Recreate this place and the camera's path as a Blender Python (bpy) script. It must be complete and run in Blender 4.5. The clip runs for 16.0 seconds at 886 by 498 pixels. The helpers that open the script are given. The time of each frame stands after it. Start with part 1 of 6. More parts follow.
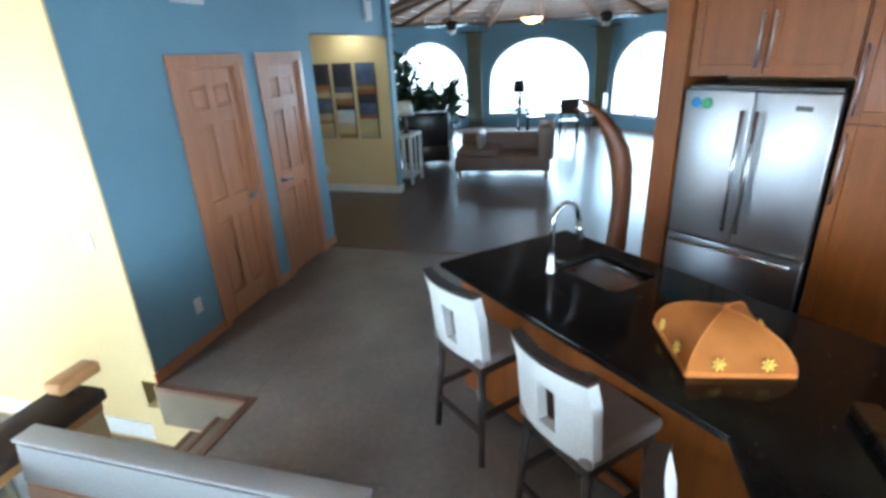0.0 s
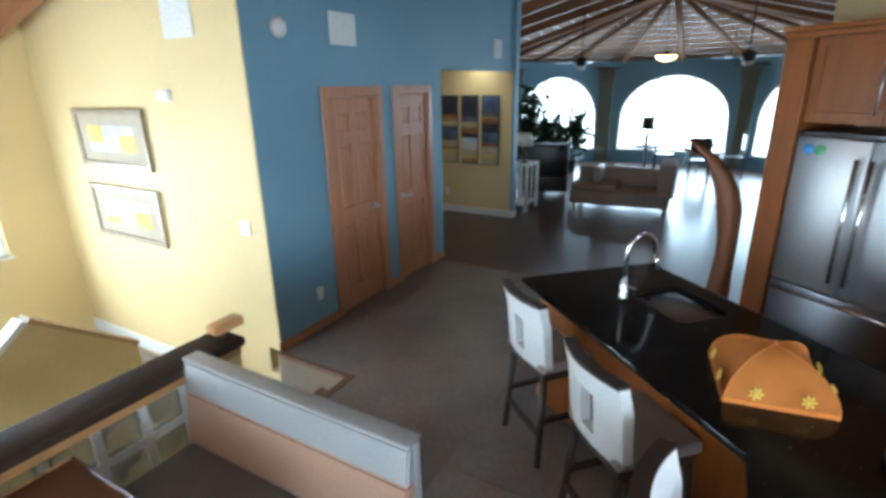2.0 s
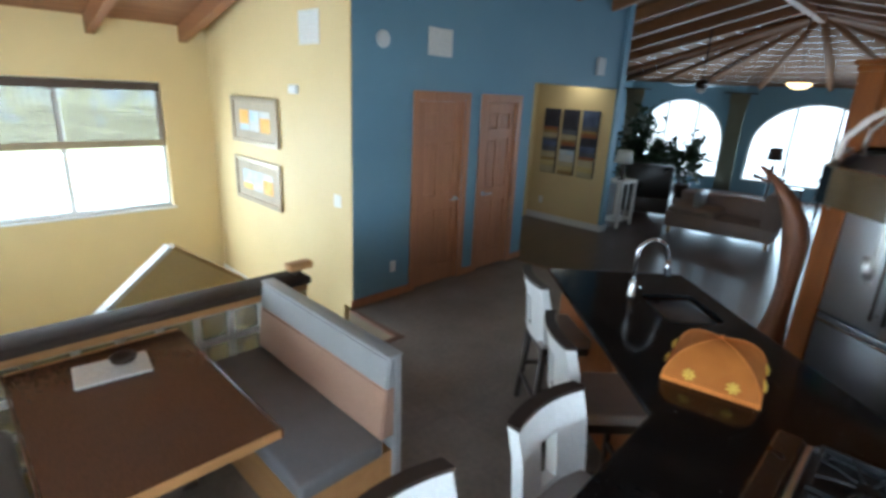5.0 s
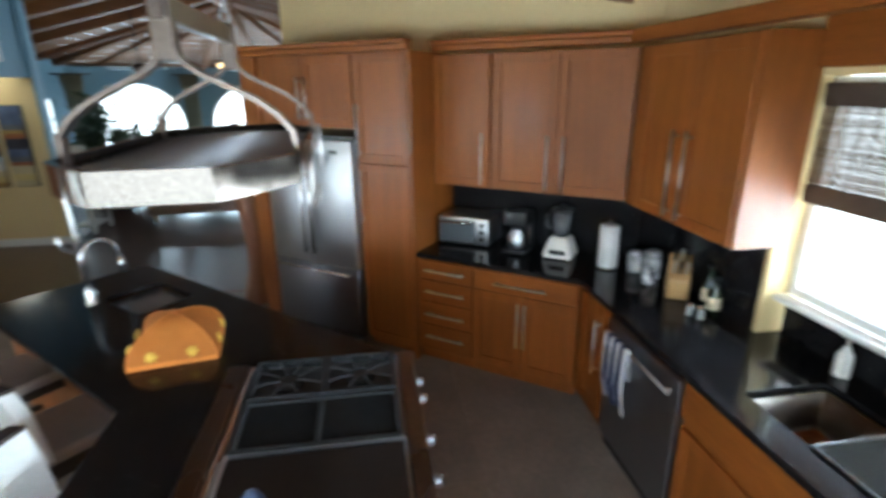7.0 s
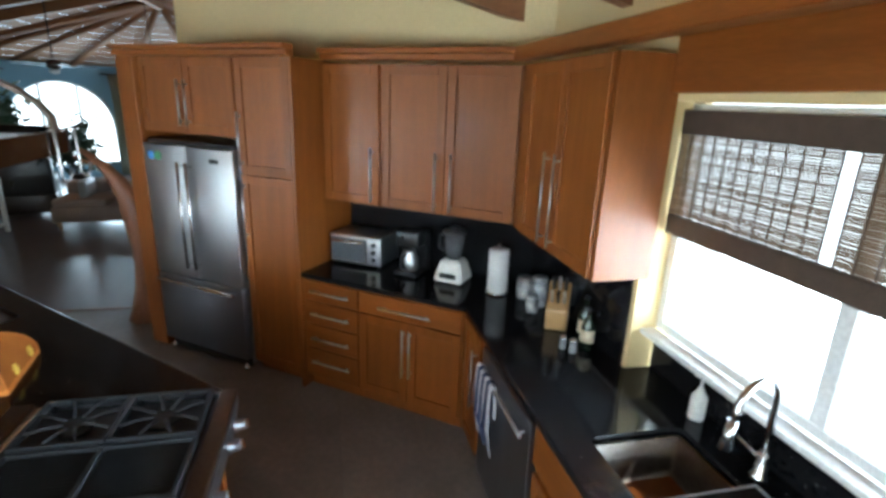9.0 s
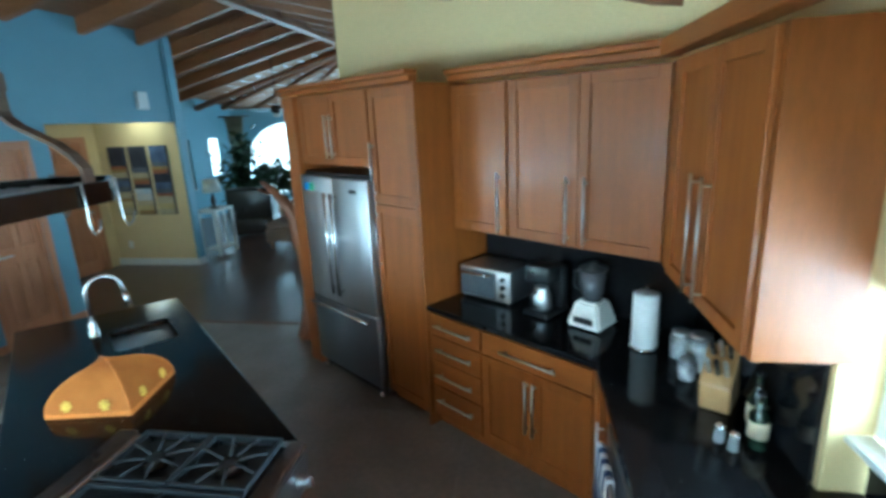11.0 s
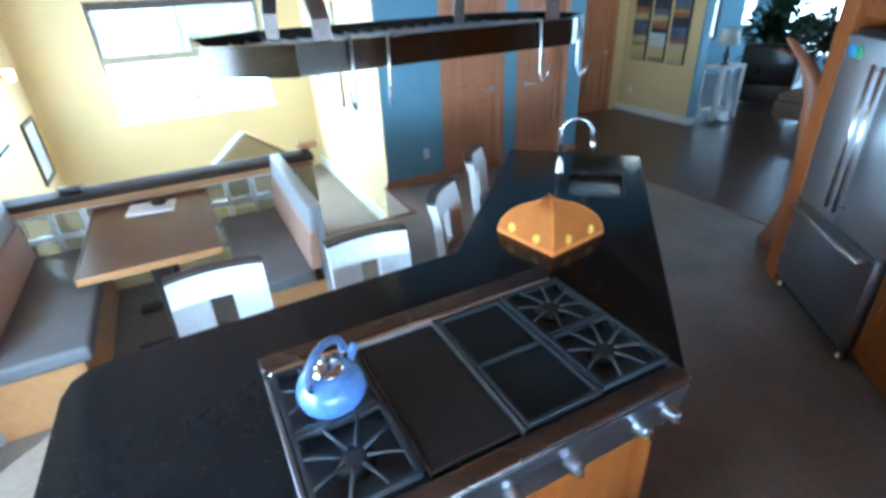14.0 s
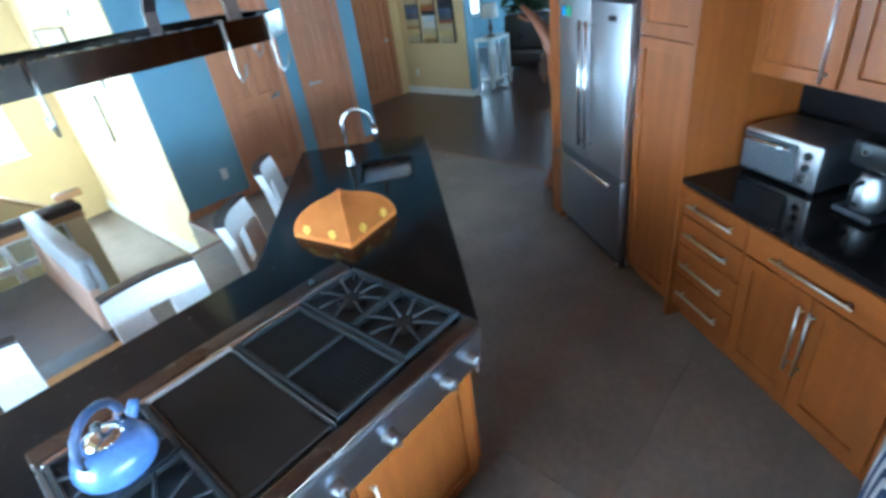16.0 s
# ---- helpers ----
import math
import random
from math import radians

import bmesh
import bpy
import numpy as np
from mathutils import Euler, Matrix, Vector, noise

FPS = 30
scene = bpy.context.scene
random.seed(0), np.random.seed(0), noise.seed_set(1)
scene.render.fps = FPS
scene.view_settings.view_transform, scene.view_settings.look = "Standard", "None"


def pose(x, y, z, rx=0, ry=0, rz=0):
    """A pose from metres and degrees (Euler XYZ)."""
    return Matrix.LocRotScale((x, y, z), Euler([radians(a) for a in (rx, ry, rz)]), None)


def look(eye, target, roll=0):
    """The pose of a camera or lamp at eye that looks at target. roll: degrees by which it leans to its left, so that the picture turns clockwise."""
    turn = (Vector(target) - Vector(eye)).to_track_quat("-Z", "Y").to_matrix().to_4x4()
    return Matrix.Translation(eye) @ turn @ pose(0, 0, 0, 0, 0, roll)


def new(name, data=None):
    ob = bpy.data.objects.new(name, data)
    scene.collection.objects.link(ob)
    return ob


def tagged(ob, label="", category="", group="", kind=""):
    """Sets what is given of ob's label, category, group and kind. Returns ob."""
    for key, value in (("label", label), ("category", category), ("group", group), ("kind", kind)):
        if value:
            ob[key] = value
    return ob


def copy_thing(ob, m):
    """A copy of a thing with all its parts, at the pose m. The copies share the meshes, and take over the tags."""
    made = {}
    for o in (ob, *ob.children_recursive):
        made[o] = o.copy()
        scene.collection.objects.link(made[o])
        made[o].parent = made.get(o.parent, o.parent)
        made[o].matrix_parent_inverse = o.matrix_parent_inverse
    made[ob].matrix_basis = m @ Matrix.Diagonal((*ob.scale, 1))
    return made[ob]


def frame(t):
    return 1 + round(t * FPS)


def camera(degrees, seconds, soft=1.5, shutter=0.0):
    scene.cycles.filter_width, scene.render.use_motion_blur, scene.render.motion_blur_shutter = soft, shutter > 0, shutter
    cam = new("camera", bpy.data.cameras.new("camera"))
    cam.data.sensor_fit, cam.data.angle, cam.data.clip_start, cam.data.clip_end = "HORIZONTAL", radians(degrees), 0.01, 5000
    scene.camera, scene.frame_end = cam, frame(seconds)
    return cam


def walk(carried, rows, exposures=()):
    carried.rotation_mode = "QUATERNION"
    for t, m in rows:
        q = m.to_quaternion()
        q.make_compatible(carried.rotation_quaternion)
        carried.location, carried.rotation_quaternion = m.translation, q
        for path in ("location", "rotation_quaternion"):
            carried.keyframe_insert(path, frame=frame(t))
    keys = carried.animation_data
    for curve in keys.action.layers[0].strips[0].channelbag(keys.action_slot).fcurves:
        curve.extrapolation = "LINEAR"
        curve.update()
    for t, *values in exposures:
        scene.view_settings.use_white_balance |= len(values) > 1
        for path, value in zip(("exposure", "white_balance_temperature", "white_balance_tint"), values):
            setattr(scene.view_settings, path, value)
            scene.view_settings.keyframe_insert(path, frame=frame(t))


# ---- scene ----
cam = camera(83.0, 16.0, soft=3.4, shutter=0.4)


def eye(x, y, z, yaw, pitch, lean):
    """Camera pose from place, heading to the left of +y, pitch and lean in degrees."""
    return pose(x, y, z, 0, 0, yaw) @ pose(0, 0, 0, 90 + pitch) @ pose(0, 0, 0, 0, 0, lean)


PATH = [
    (0, eye(-1.466, 1.457, 2.071, -74.15, -21.82, -2.59)),
    (0.5, eye(-1.559, 1.417, 2.106, -73.94, -19.51, -2.14)),
    (1, eye(-1.546, 1.282, 2.110, -66.69, -18.26, 1.16)),
    (1.5, eye(-1.624, 1.213, 2.124, -62.71, -16.28, -0.60)),
    (2, eye(-1.752, 1.138, 2.113, -59.89, -18.28, -1.02)),
    (2.5, eye(-1.834, 1.113, 2.112, -53.33, -18.48, 0.52)),
    (3, eye(-1.848, 0.963, 2.100, -44.03, -18.33, 1.16)),
    (3.2, eye(-1.832, 0.896, 2.117, -39.58, -18.34, 0.11)),
    (5.3, eye(-1.903, 0.270, 2.091, -49.41, -16.64, 4.05)),
    (5.5, eye(-1.869, 0.191, 2.106, -54.79, -17.58, 3.80)),
    (6, eye(-1.837, 0.044, 2.111, -71.87, -18.85, 0.48)),
    (6.5, eye(-1.881, -0.028, 2.119, -82.53, -19.09, -0.84)),
    (7, eye(-1.933, -0.078, 2.141, -98.54, -18.27, -0.59)),
    (7.5, eye(-1.945, -0.115, 2.114, -110.80, -19.31, 1.05)),
    (8, eye(-1.921, -0.255, 2.108, -108.63, -18.41, 1.33)),
    (8.2, eye(-1.914, -0.347, 2.116, -106.21, -19.12, 2.55)),
    (10.3, eye(-1.580, -0.926, 2.139, -96.02, -9.97, -0.25)),
    (10.5, eye(-1.555, -0.983, 2.143, -90.66, -12.09, -0.13)),
    (11, eye(-1.438, -1.061, 2.137, -80.50, -14.61, -2.63)),
    (11.5, eye(-1.333, -1.011, 2.126, -68.26, -15.27, -2.61)),
    (12, eye(-1.250, -0.973, 2.117, -54.33, -16.74, -4.63)),
    (12.5, eye(-1.157, -0.974, 2.137, -42.54, -15.06, -3.44)),
    (13, eye(-1.107, -0.964, 2.132, -33.03, -16.17, -1.97)),
    (13.5, eye(-1.101, -0.963, 2.119, -27.26, -21.36, -2.56)),
    (14, eye(-1.106, -0.970, 2.105, -26.35, -28.11, -2.65)),
    (14.5, eye(-1.060, -1.012, 2.108, -27.91, -30.21, -4.74)),
    (15, eye(-1.011, -1.069, 2.089, -33.31, -30.58, -6.27)),
    (15.5, eye(-0.961, -1.100, 2.087, -39.73, -30.99, -7.36)),
    (16, eye(-0.926, -1.144, 2.081, -45.40, -30.16, -8.55)),
]
EXPOSURES = [(0, 0.36, 5200, 0), (1.5, -0.04, 5350, 2), (2, -0.08, 5450, 2), (3.2, -0.42, 5500, 3), (5.5, -0.48, 5550, 2), (6, -0.15, 5650, -8), (6.6, -0.04, 5650, -5), (7.2, 0.0, 5800, 3), (8.2, 0.0, 5800, 2), (10.5, -0.05, 5000, -10), (11, 0.28, 4700, -17), (11.5, 0.6, 4600, -18), (12, 0.74, 4550, -12), (12.5, 0.7, 4500, -6), (13.5, 0.68, 4500, -4), (15, 0.68, 4550, -4), (16, 0.8, 4550, -6)]
walk(cam, PATH, EXPOSURES)

# ---- daylight ----
world = bpy.data.worlds.new("sky")
scene.world = world
world.use_nodes = True
wn = world.node_tree
sky = wn.nodes.new("ShaderNodeTexSky")
sky.sky_type = "NISHITA"
sky.sun_disc = False
sky.sun_elevation = radians(58)
sky.sun_rotation = radians(228)
wn.links.new(sky.outputs[0], wn.nodes["Background"].inputs[0])
wn.nodes["Background"].inputs[1].default_value = 0.14

sun_data = bpy.data.lights.new("sun", "SUN")
sun_data.energy, sun_data.angle, sun_data.color = 4.0, radians(0.5), (1.0, 0.93, 0.82)
sun = new("sun", sun_data)
sun.matrix_world = look((-1.0, -0.9, 2.2), (0, 0, 0))


def window_light(name, at, aim, w, h, watts, color=(0.86, 0.93, 1.0)):
    """Sky light that comes in through one window."""
    d = bpy.data.lights.new(name, "AREA")
    d.shape, d.size, d.size_y, d.energy, d.color = "RECTANGLE", w, h, watts, color
    ob = new(name, d)
    ob.matrix_world = look(at, aim)
    return ob


window_light("window_light", (-0.85, 7.40, 0.92), (-0.85, 0, 0.5), 2.0, 0.66, 108)
window_light("window_light", (-1.1, -2.42, 1.24), (-1.1, 3, 0.9), 2.4, 0.5, 120)
window_light("window_light", (-2.88, 0.3, 1.38), (3, 0.6, 0.5), 1.8, 1.0, 72)
window_light("window_light", (-2.88, 5.3, 1.35), (3, 5.0, 1.0), 1.0, 1.1, 85)
window_light("window_light", (12.55, 2.65, 1.2), (0, 2.65, 0.6), 2.5, 1.9, 105, (0.72, 0.88, 1.0))
window_light("window_light", (11.75, 5.25, 1.2), (4, 1, 0.6), 2.2, 1.9, 85, (0.72, 0.88, 1.0))
window_light("window_light", (11.75, 0.05, 1.2), (4, 4, 0.6), 2.2, 1.9, 85, (0.72, 0.88, 1.0))

hall_lamp_data = bpy.data.lights.new("hall_lamp", "AREA")
hall_lamp_data.shape, hall_lamp_data.size, hall_lamp_data.energy, hall_lamp_data.color = "DISK", 0.5, 4.0, (1.0, 0.9, 0.74)
new("hall_lamp", hall_lamp_data).matrix_world = look((5.4, 4.72, 2.40), (5.4, 4.73, 0))

# ---- materials ----
def mat(name, base, rough=0.5, metal=0.0, second=None, scale=6.0, mix=0.5, fine=60.0, bump=0.0, coat=0.0, stretch=(1, 1, 1), per=0.0, spec=0.5, alpha=None, vein=None, trans=0.0, vary=0.07):
    """A surface with broad variation, fine grain and relief; per: how far one piece differs from the next."""
    m = bpy.data.materials.new(name)
    m.use_nodes = True
    nt = m.node_tree
    b = nt.nodes["Principled BSDF"]
    tc = nt.nodes.new("ShaderNodeTexCoord")
    mp = nt.nodes.new("ShaderNodeMapping")
    mp.inputs["Scale"].default_value = stretch
    nt.links.new(tc.outputs["Object"], mp.inputs[0])
    n1 = nt.nodes.new("ShaderNodeTexNoise")
    n1.inputs["Scale"].default_value, n1.inputs["Detail"].default_value = scale, 5
    n2 = nt.nodes.new("ShaderNodeTexNoise")
    n2.inputs["Scale"].default_value, n2.inputs["Detail"].default_value = fine, 4
    for n in (n1, n2):
        nt.links.new(mp.outputs[0], n.inputs["Vector"])
    ramp = nt.nodes.new("ShaderNodeMapRange")
    ramp.inputs[1].default_value, ramp.inputs[2].default_value = 0.35, 0.65
    nt.links.new(n1.outputs[0], ramp.inputs[0])
    second = second or tuple(c * 0.8 for c in base)
    mx = nt.nodes.new("ShaderNodeMix")
    mx.data_type = "RGBA"
    mx.inputs[6].default_value, mx.inputs[7].default_value = (*base, 1), (*second, 1)
    mul = nt.nodes.new("ShaderNodeMath")
    mul.operation = "MULTIPLY"
    mul.inputs[1].default_value = mix
    nt.links.new(ramp.outputs[0], mul.inputs[0])
    nt.links.new(mul.outputs[0], mx.inputs[0])
    fin = nt.nodes.new("ShaderNodeMix")
    fin.data_type, fin.blend_type = "RGBA", "MULTIPLY"
    fin.inputs[0].default_value = 0.35
    nt.links.new(mx.outputs[2], fin.inputs[6])
    gr = nt.nodes.new("ShaderNodeMapRange")
    gr.inputs[1].default_value, gr.inputs[2].default_value, gr.inputs[3].default_value, gr.inputs[4].default_value = 0.3, 0.7, 0.6, 1.25
    nt.links.new(n2.outputs[0], gr.inputs[0])
    nt.links.new(gr.outputs[0], fin.inputs[7])
    out = fin.outputs[2]
    if per:
        oi = nt.nodes.new("ShaderNodeObjectInfo")
        hsv = nt.nodes.new("ShaderNodeHueSaturation")
        pr = nt.nodes.new("ShaderNodeMapRange")
        pr.inputs[3].default_value, pr.inputs[4].default_value = 1 - per, 1 + per
        nt.links.new(oi.outputs["Random"], pr.inputs[0])
        nt.links.new(pr.outputs[0], hsv.inputs["Value"])
        nt.links.new(out, hsv.inputs["Color"])
        out = hsv.outputs[0]
    if vein:
        vo = nt.nodes.new("ShaderNodeTexVoronoi")
        vo.inputs["Scale"].default_value = vein[1]
        nt.links.new(tc.outputs["Object"], vo.inputs["Vector"])
        lt = nt.nodes.new("ShaderNodeMath")
        lt.operation = "LESS_THAN"
        lt.inputs[1].default_value = vein[2]
        nt.links.new(vo.outputs["Distance"], lt.inputs[0])
        vm = nt.nodes.new("ShaderNodeMix")
        vm.data_type = "RGBA"
        vm.inputs[7].default_value = (*vein[0], 1)
        nt.links.new(lt.outputs[0], vm.inputs[0])
        nt.links.new(out, vm.inputs[6])
        out = vm.outputs[2]
    nt.links.new(out, b.inputs["Base Color"])
    rr = nt.nodes.new("ShaderNodeMapRange")
    rr.inputs[3].default_value, rr.inputs[4].default_value = max(rough - vary, 0.02), min(rough + vary, 1)
    nt.links.new(n1.outputs[0], rr.inputs[0])
    nt.links.new(rr.outputs[0], b.inputs["Roughness"])
    b.inputs["Metallic"].default_value = metal
    b.inputs["Coat Weight"].default_value = coat
    b.inputs["Coat Roughness"].default_value = 0.12
    b.inputs["Specular IOR Level"].default_value = spec
    b.inputs["Transmission Weight"].default_value = trans
    if alpha is not None:
        b.inputs["Alpha"].default_value = alpha
    if bump:
        bp = nt.nodes.new("ShaderNodeBump")
        bp.inputs["Strength"].default_value, bp.inputs["Distance"].default_value = bump, 0.004
        nt.links.new(n2.outputs[0], bp.inputs["Height"])
        nt.links.new(bp.outputs[0], b.inputs["Normal"])
    return m


def glow(name, color, strength):
    m = bpy.data.materials.new(name)
    m.use_nodes = True
    b = m.node_tree.nodes["Principled BSDF"]
    b.inputs["Base Color"].default_value = (*color, 1)
    b.inputs["Emission Color"].default_value, b.inputs["Emission Strength"].default_value = (*color, 1), strength
    return m


YELLOW = mat("yellow_paint", (0.69, 0.535, 0.27), 0.65, second=(0.63, 0.485, 0.235), scale=1.2, fine=180, bump=0.08)
BLUE = mat("blue_paint", (0.20, 0.345, 0.44), 0.6, second=(0.175, 0.31, 0.405), scale=1.2, fine=180, bump=0.08)
WHITE = mat("white_trim_paint", (0.78, 0.78, 0.76), 0.4, scale=3, mix=0.15)
CHERRY = mat("cherry_wood", (0.25, 0.075, 0.011), 0.44, second=(0.16, 0.044, 0.007), scale=3, fine=40, stretch=(6, 6, 0.5), coat=0.06, spec=0.32, per=0.08, bump=0.03)
CHERRYH = mat("cherry_wood_level", (0.25, 0.075, 0.011), 0.44, second=(0.16, 0.044, 0.007), scale=3, fine=40, stretch=(0.5, 6, 6), coat=0.06, spec=0.32, per=0.08, bump=0.03)
DOORWOOD = mat("oak_door_wood", (0.50, 0.22, 0.10), 0.45, second=(0.37, 0.15, 0.065), scale=3, fine=45, stretch=(7, 7, 0.5), coat=0.25, per=0.05, bump=0.03)
TABLEWOOD = mat("table_wood", (0.095, 0.037, 0.018), 0.26, second=(0.075, 0.028, 0.013), scale=1.2, fine=40, stretch=(4, 0.6, 4), coat=0.2, mix=0.25, vary=0.02)
LIGHTWOOD = mat("honey_wood", (0.52, 0.27, 0.10), 0.4, second=(0.42, 0.2, 0.07), scale=3, fine=45, stretch=(0.5, 6, 6), coat=0.2)
DARKWOOD = mat("espresso_wood", (0.035, 0.022, 0.017), 0.4, scale=4, fine=50, stretch=(5, 5, 0.6), coat=0.2)
PLANKS = mat("ceiling_wood", (0.26, 0.115, 0.047), 0.6, second=(0.185, 0.078, 0.03), scale=2, fine=30, stretch=(0.4, 7, 7), bump=0.05)
BEAM = mat("beam_wood", (0.27, 0.115, 0.045), 0.55, second=(0.19, 0.08, 0.03), scale=2, fine=30, stretch=(5, 0.5, 5), bump=0.06)
GRILLBLACK = mat("seasoned_grill_iron", (0.009, 0.010, 0.011), 0.55, scale=20, fine=200, bump=0.1, spec=0.22)
GRANITE = mat("black_granite", (0.008, 0.008, 0.009), 0.13, second=(0.014, 0.013, 0.013), scale=30, fine=300, vein=((0.85, 0.85, 0.86), 36, 0.035), coat=0.0, spec=0.2)
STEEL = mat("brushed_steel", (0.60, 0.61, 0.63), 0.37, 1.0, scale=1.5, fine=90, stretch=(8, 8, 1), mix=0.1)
# darker copy of the brushed steel, with shade put into its colour
SHADEDSTEEL = mat("shaded_steel", (0.33, 0.34, 0.37), 0.33, 1.0, scale=1.5, fine=90, stretch=(8, 8, 1), mix=0.1)
SINKSTEEL = mat("dull_sink_steel", (0.17, 0.15, 0.13), 0.36, 0.8, scale=5, mix=0.3)
BRIGHTSTEEL = mat("satin_steel", (0.78, 0.79, 0.81), 0.24, 1.0, mix=0.1)
CHROME = mat("chrome", (0.8, 0.82, 0.85), 0.1, 1.0, mix=0.1)
IRON = mat("cast_iron", (0.022, 0.025, 0.029), 0.42, 0.0, scale=20, fine=220, bump=0.15)
BRONZE = mat("dark_bronze", (0.06, 0.042, 0.035), 0.42, 0.7, scale=6, fine=90)
BLACK = mat("black_plastic", (0.015, 0.015, 0.016), 0.3, scale=5, mix=0.2)
CONCRETE = mat("brown_grey_concrete", (0.225, 0.188, 0.156), 0.44, second=(0.15, 0.121, 0.098), mix=0.7, scale=2.2, fine=25, per=0.04, bump=0.03, coat=0.08)
DARKFLOOR = mat("dark_polished_wood_floor", (0.09, 0.052, 0.038), 0.30, second=(0.06, 0.034, 0.025), scale=2, fine=30, stretch=(0.3, 3, 1), coat=0.15, vary=0.02, mix=0.4)
GROUT = mat("joint_mortar", (0.15, 0.125, 0.105), 0.8)
LEATHER = mat("white_leather", (0.74, 0.74, 0.73), 0.38, second=(0.66, 0.66, 0.66), scale=4, fine=140, bump=0.1)
SEATGREY = mat("taupe_leather", (0.30, 0.26, 0.24), 0.42, scale=4, fine=140, bump=0.1)
PEACH = mat("peach_bench_leather", (0.50, 0.31, 0.22), 0.45, second=(0.44, 0.27, 0.19), scale=3, fine=140, bump=0.08)
SILVERLEATHER = mat("silver_bench_leather", (0.40, 0.40, 0.40), 0.4, scale=3, fine=140, bump=0.08)
GREYFABRIC = mat("grey_bench_vinyl", (0.20, 0.19, 0.19), 0.5, scale=4, fine=160, bump=0.1)
SOFA = mat("beige_sofa_fabric", (0.36, 0.27, 0.23), 0.85, scale=4, fine=220, bump=0.2)
PLASTER = mat("white_plastic", (0.75, 0.74, 0.70), 0.4, mix=0.15)
PAPER = mat("paper_towel", (0.85, 0.85, 0.84), 0.9, scale=8, fine=120, bump=0.2)
KETTLE = mat("blue_enamel", (0.095, 0.155, 0.34), 0.2, second=(0.115, 0.18, 0.38), scale=4, mix=0.3, coat=0.6)
HANDLEBLUE = mat("blue_grey_rubber", (0.045, 0.065, 0.13), 0.45)
MESHORANGE = mat("orange_net", (0.48, 0.155, 0.018), 0.85, second=(0.38, 0.115, 0.014), scale=12, fine=400, alpha=0.82, trans=0.0)
TRIMORANGE = mat("orange_piping", (0.60, 0.19, 0.025), 0.75)
FLOWER = mat("yellow_flower_cloth", (0.85, 0.60, 0.10), 0.7)
BAMBOO = mat("bamboo_slat", (0.20, 0.13, 0.08), 0.6, second=(0.12, 0.08, 0.05), scale=30, fine=120)
BAMBOODARK = mat("bamboo_band", (0.07, 0.045, 0.03), 0.6, second=(0.05, 0.03, 0.02), scale=20, fine=120)
FRAMEGOLD = mat("pewter_gilt_frame", (0.36, 0.29, 0.20), 0.4, 0.4, scale=10)
MATTE = mat("tan_picture_mount", (0.42, 0.35, 0.25), 0.8)
PLANT = mat("house_plant_leaf", (0.035, 0.07, 0.03), 0.5, second=(0.02, 0.045, 0.02), scale=5)
CURTAIN = mat("sage_curtain", (0.26, 0.27, 0.20), 0.85, scale=6)
DRIFT = mat("carved_driftwood", (0.25, 0.10, 0.048), 0.45, second=(0.24, 0.10, 0.045), scale=4, fine=40, coat=0.2, bump=0.1)
BRICKY = mat("landing_carpet", (0.22, 0.175, 0.12), 0.9, scale=4, fine=250, bump=0.2)
NOSING = mat("oak_nosing", (0.16, 0.075, 0.04), 0.4, scale=4, stretch=(0.6, 5, 5))

GLASS = bpy.data.materials.new("window_glass")
GLASS.use_nodes = True
_g = GLASS.node_tree.nodes["Principled BSDF"]
_g.inputs["Base Color"].default_value, _g.inputs["Roughness"].default_value = (0.96, 0.98, 0.98, 1), 0.0
_g.inputs["Transmission Weight"].default_value, _g.inputs["IOR"].default_value = 1.0, 1.05
BLOCKGLASS = bpy.data.materials.new("glass_block")
BLOCKGLASS.use_nodes = True
_g = BLOCKGLASS.node_tree.nodes["Principled BSDF"]
_g.inputs["Base Color"].default_value, _g.inputs["Roughness"].default_value = (0.55, 0.56, 0.50, 1), 0.08
_g.inputs["Transmission Weight"].default_value, _g.inputs["IOR"].default_value = 0.75, 1.3
_w = BLOCKGLASS.node_tree.nodes.new("ShaderNodeTexNoise")
_w.inputs["Scale"].default_value = 22
_b = BLOCKGLASS.node_tree.nodes.new("ShaderNodeBump")
_b.inputs["Strength"].default_value = 0.6
BLOCKGLASS.node_tree.links.new(_w.outputs[0], _b.inputs["Height"])
BLOCKGLASS.node_tree.links.new(_b.outputs[0], _g.inputs["Normal"])
OUTSIDE = glow("bright_outdoors", (0.93, 0.97, 1.0), 3.2)
GARDEN = glow("bright_garden", (0.9, 0.95, 1.0), 2.6)
_n = GARDEN.node_tree
_tc, _no, _mx = _n.nodes.new("ShaderNodeTexCoord"), _n.nodes.new("ShaderNodeTexNoise"), _n.nodes.new("ShaderNodeMix")
_no.inputs["Scale"].default_value, _no.inputs["Detail"].default_value = 1.3, 6
_sx, _ad, _mr = _n.nodes.new("ShaderNodeSeparateXYZ"), _n.nodes.new("ShaderNodeMath"), _n.nodes.new("ShaderNodeMapRange")
_n.links.new(_tc.outputs["Object"], _no.inputs["Vector"])
_n.links.new(_tc.outputs["Object"], _sx.inputs[0])
_ad.operation = "MULTIPLY_ADD"
_ad.inputs[1].default_value = 3.0
_n.links.new(_no.outputs[0], _ad.inputs[0])
_n.links.new(_sx.outputs[2], _ad.inputs[2])
_mr.inputs[1].default_value, _mr.inputs[2].default_value = 2.9, 3.5
_n.links.new(_ad.outputs[0], _mr.inputs[0])
_mx.data_type = "RGBA"
_mx.inputs[6].default_value, _mx.inputs[7].default_value = (0.62, 0.66, 0.34, 1), (0.62, 0.85, 1.0, 1)
_n.links.new(_mr.outputs[0], _mx.inputs[0])
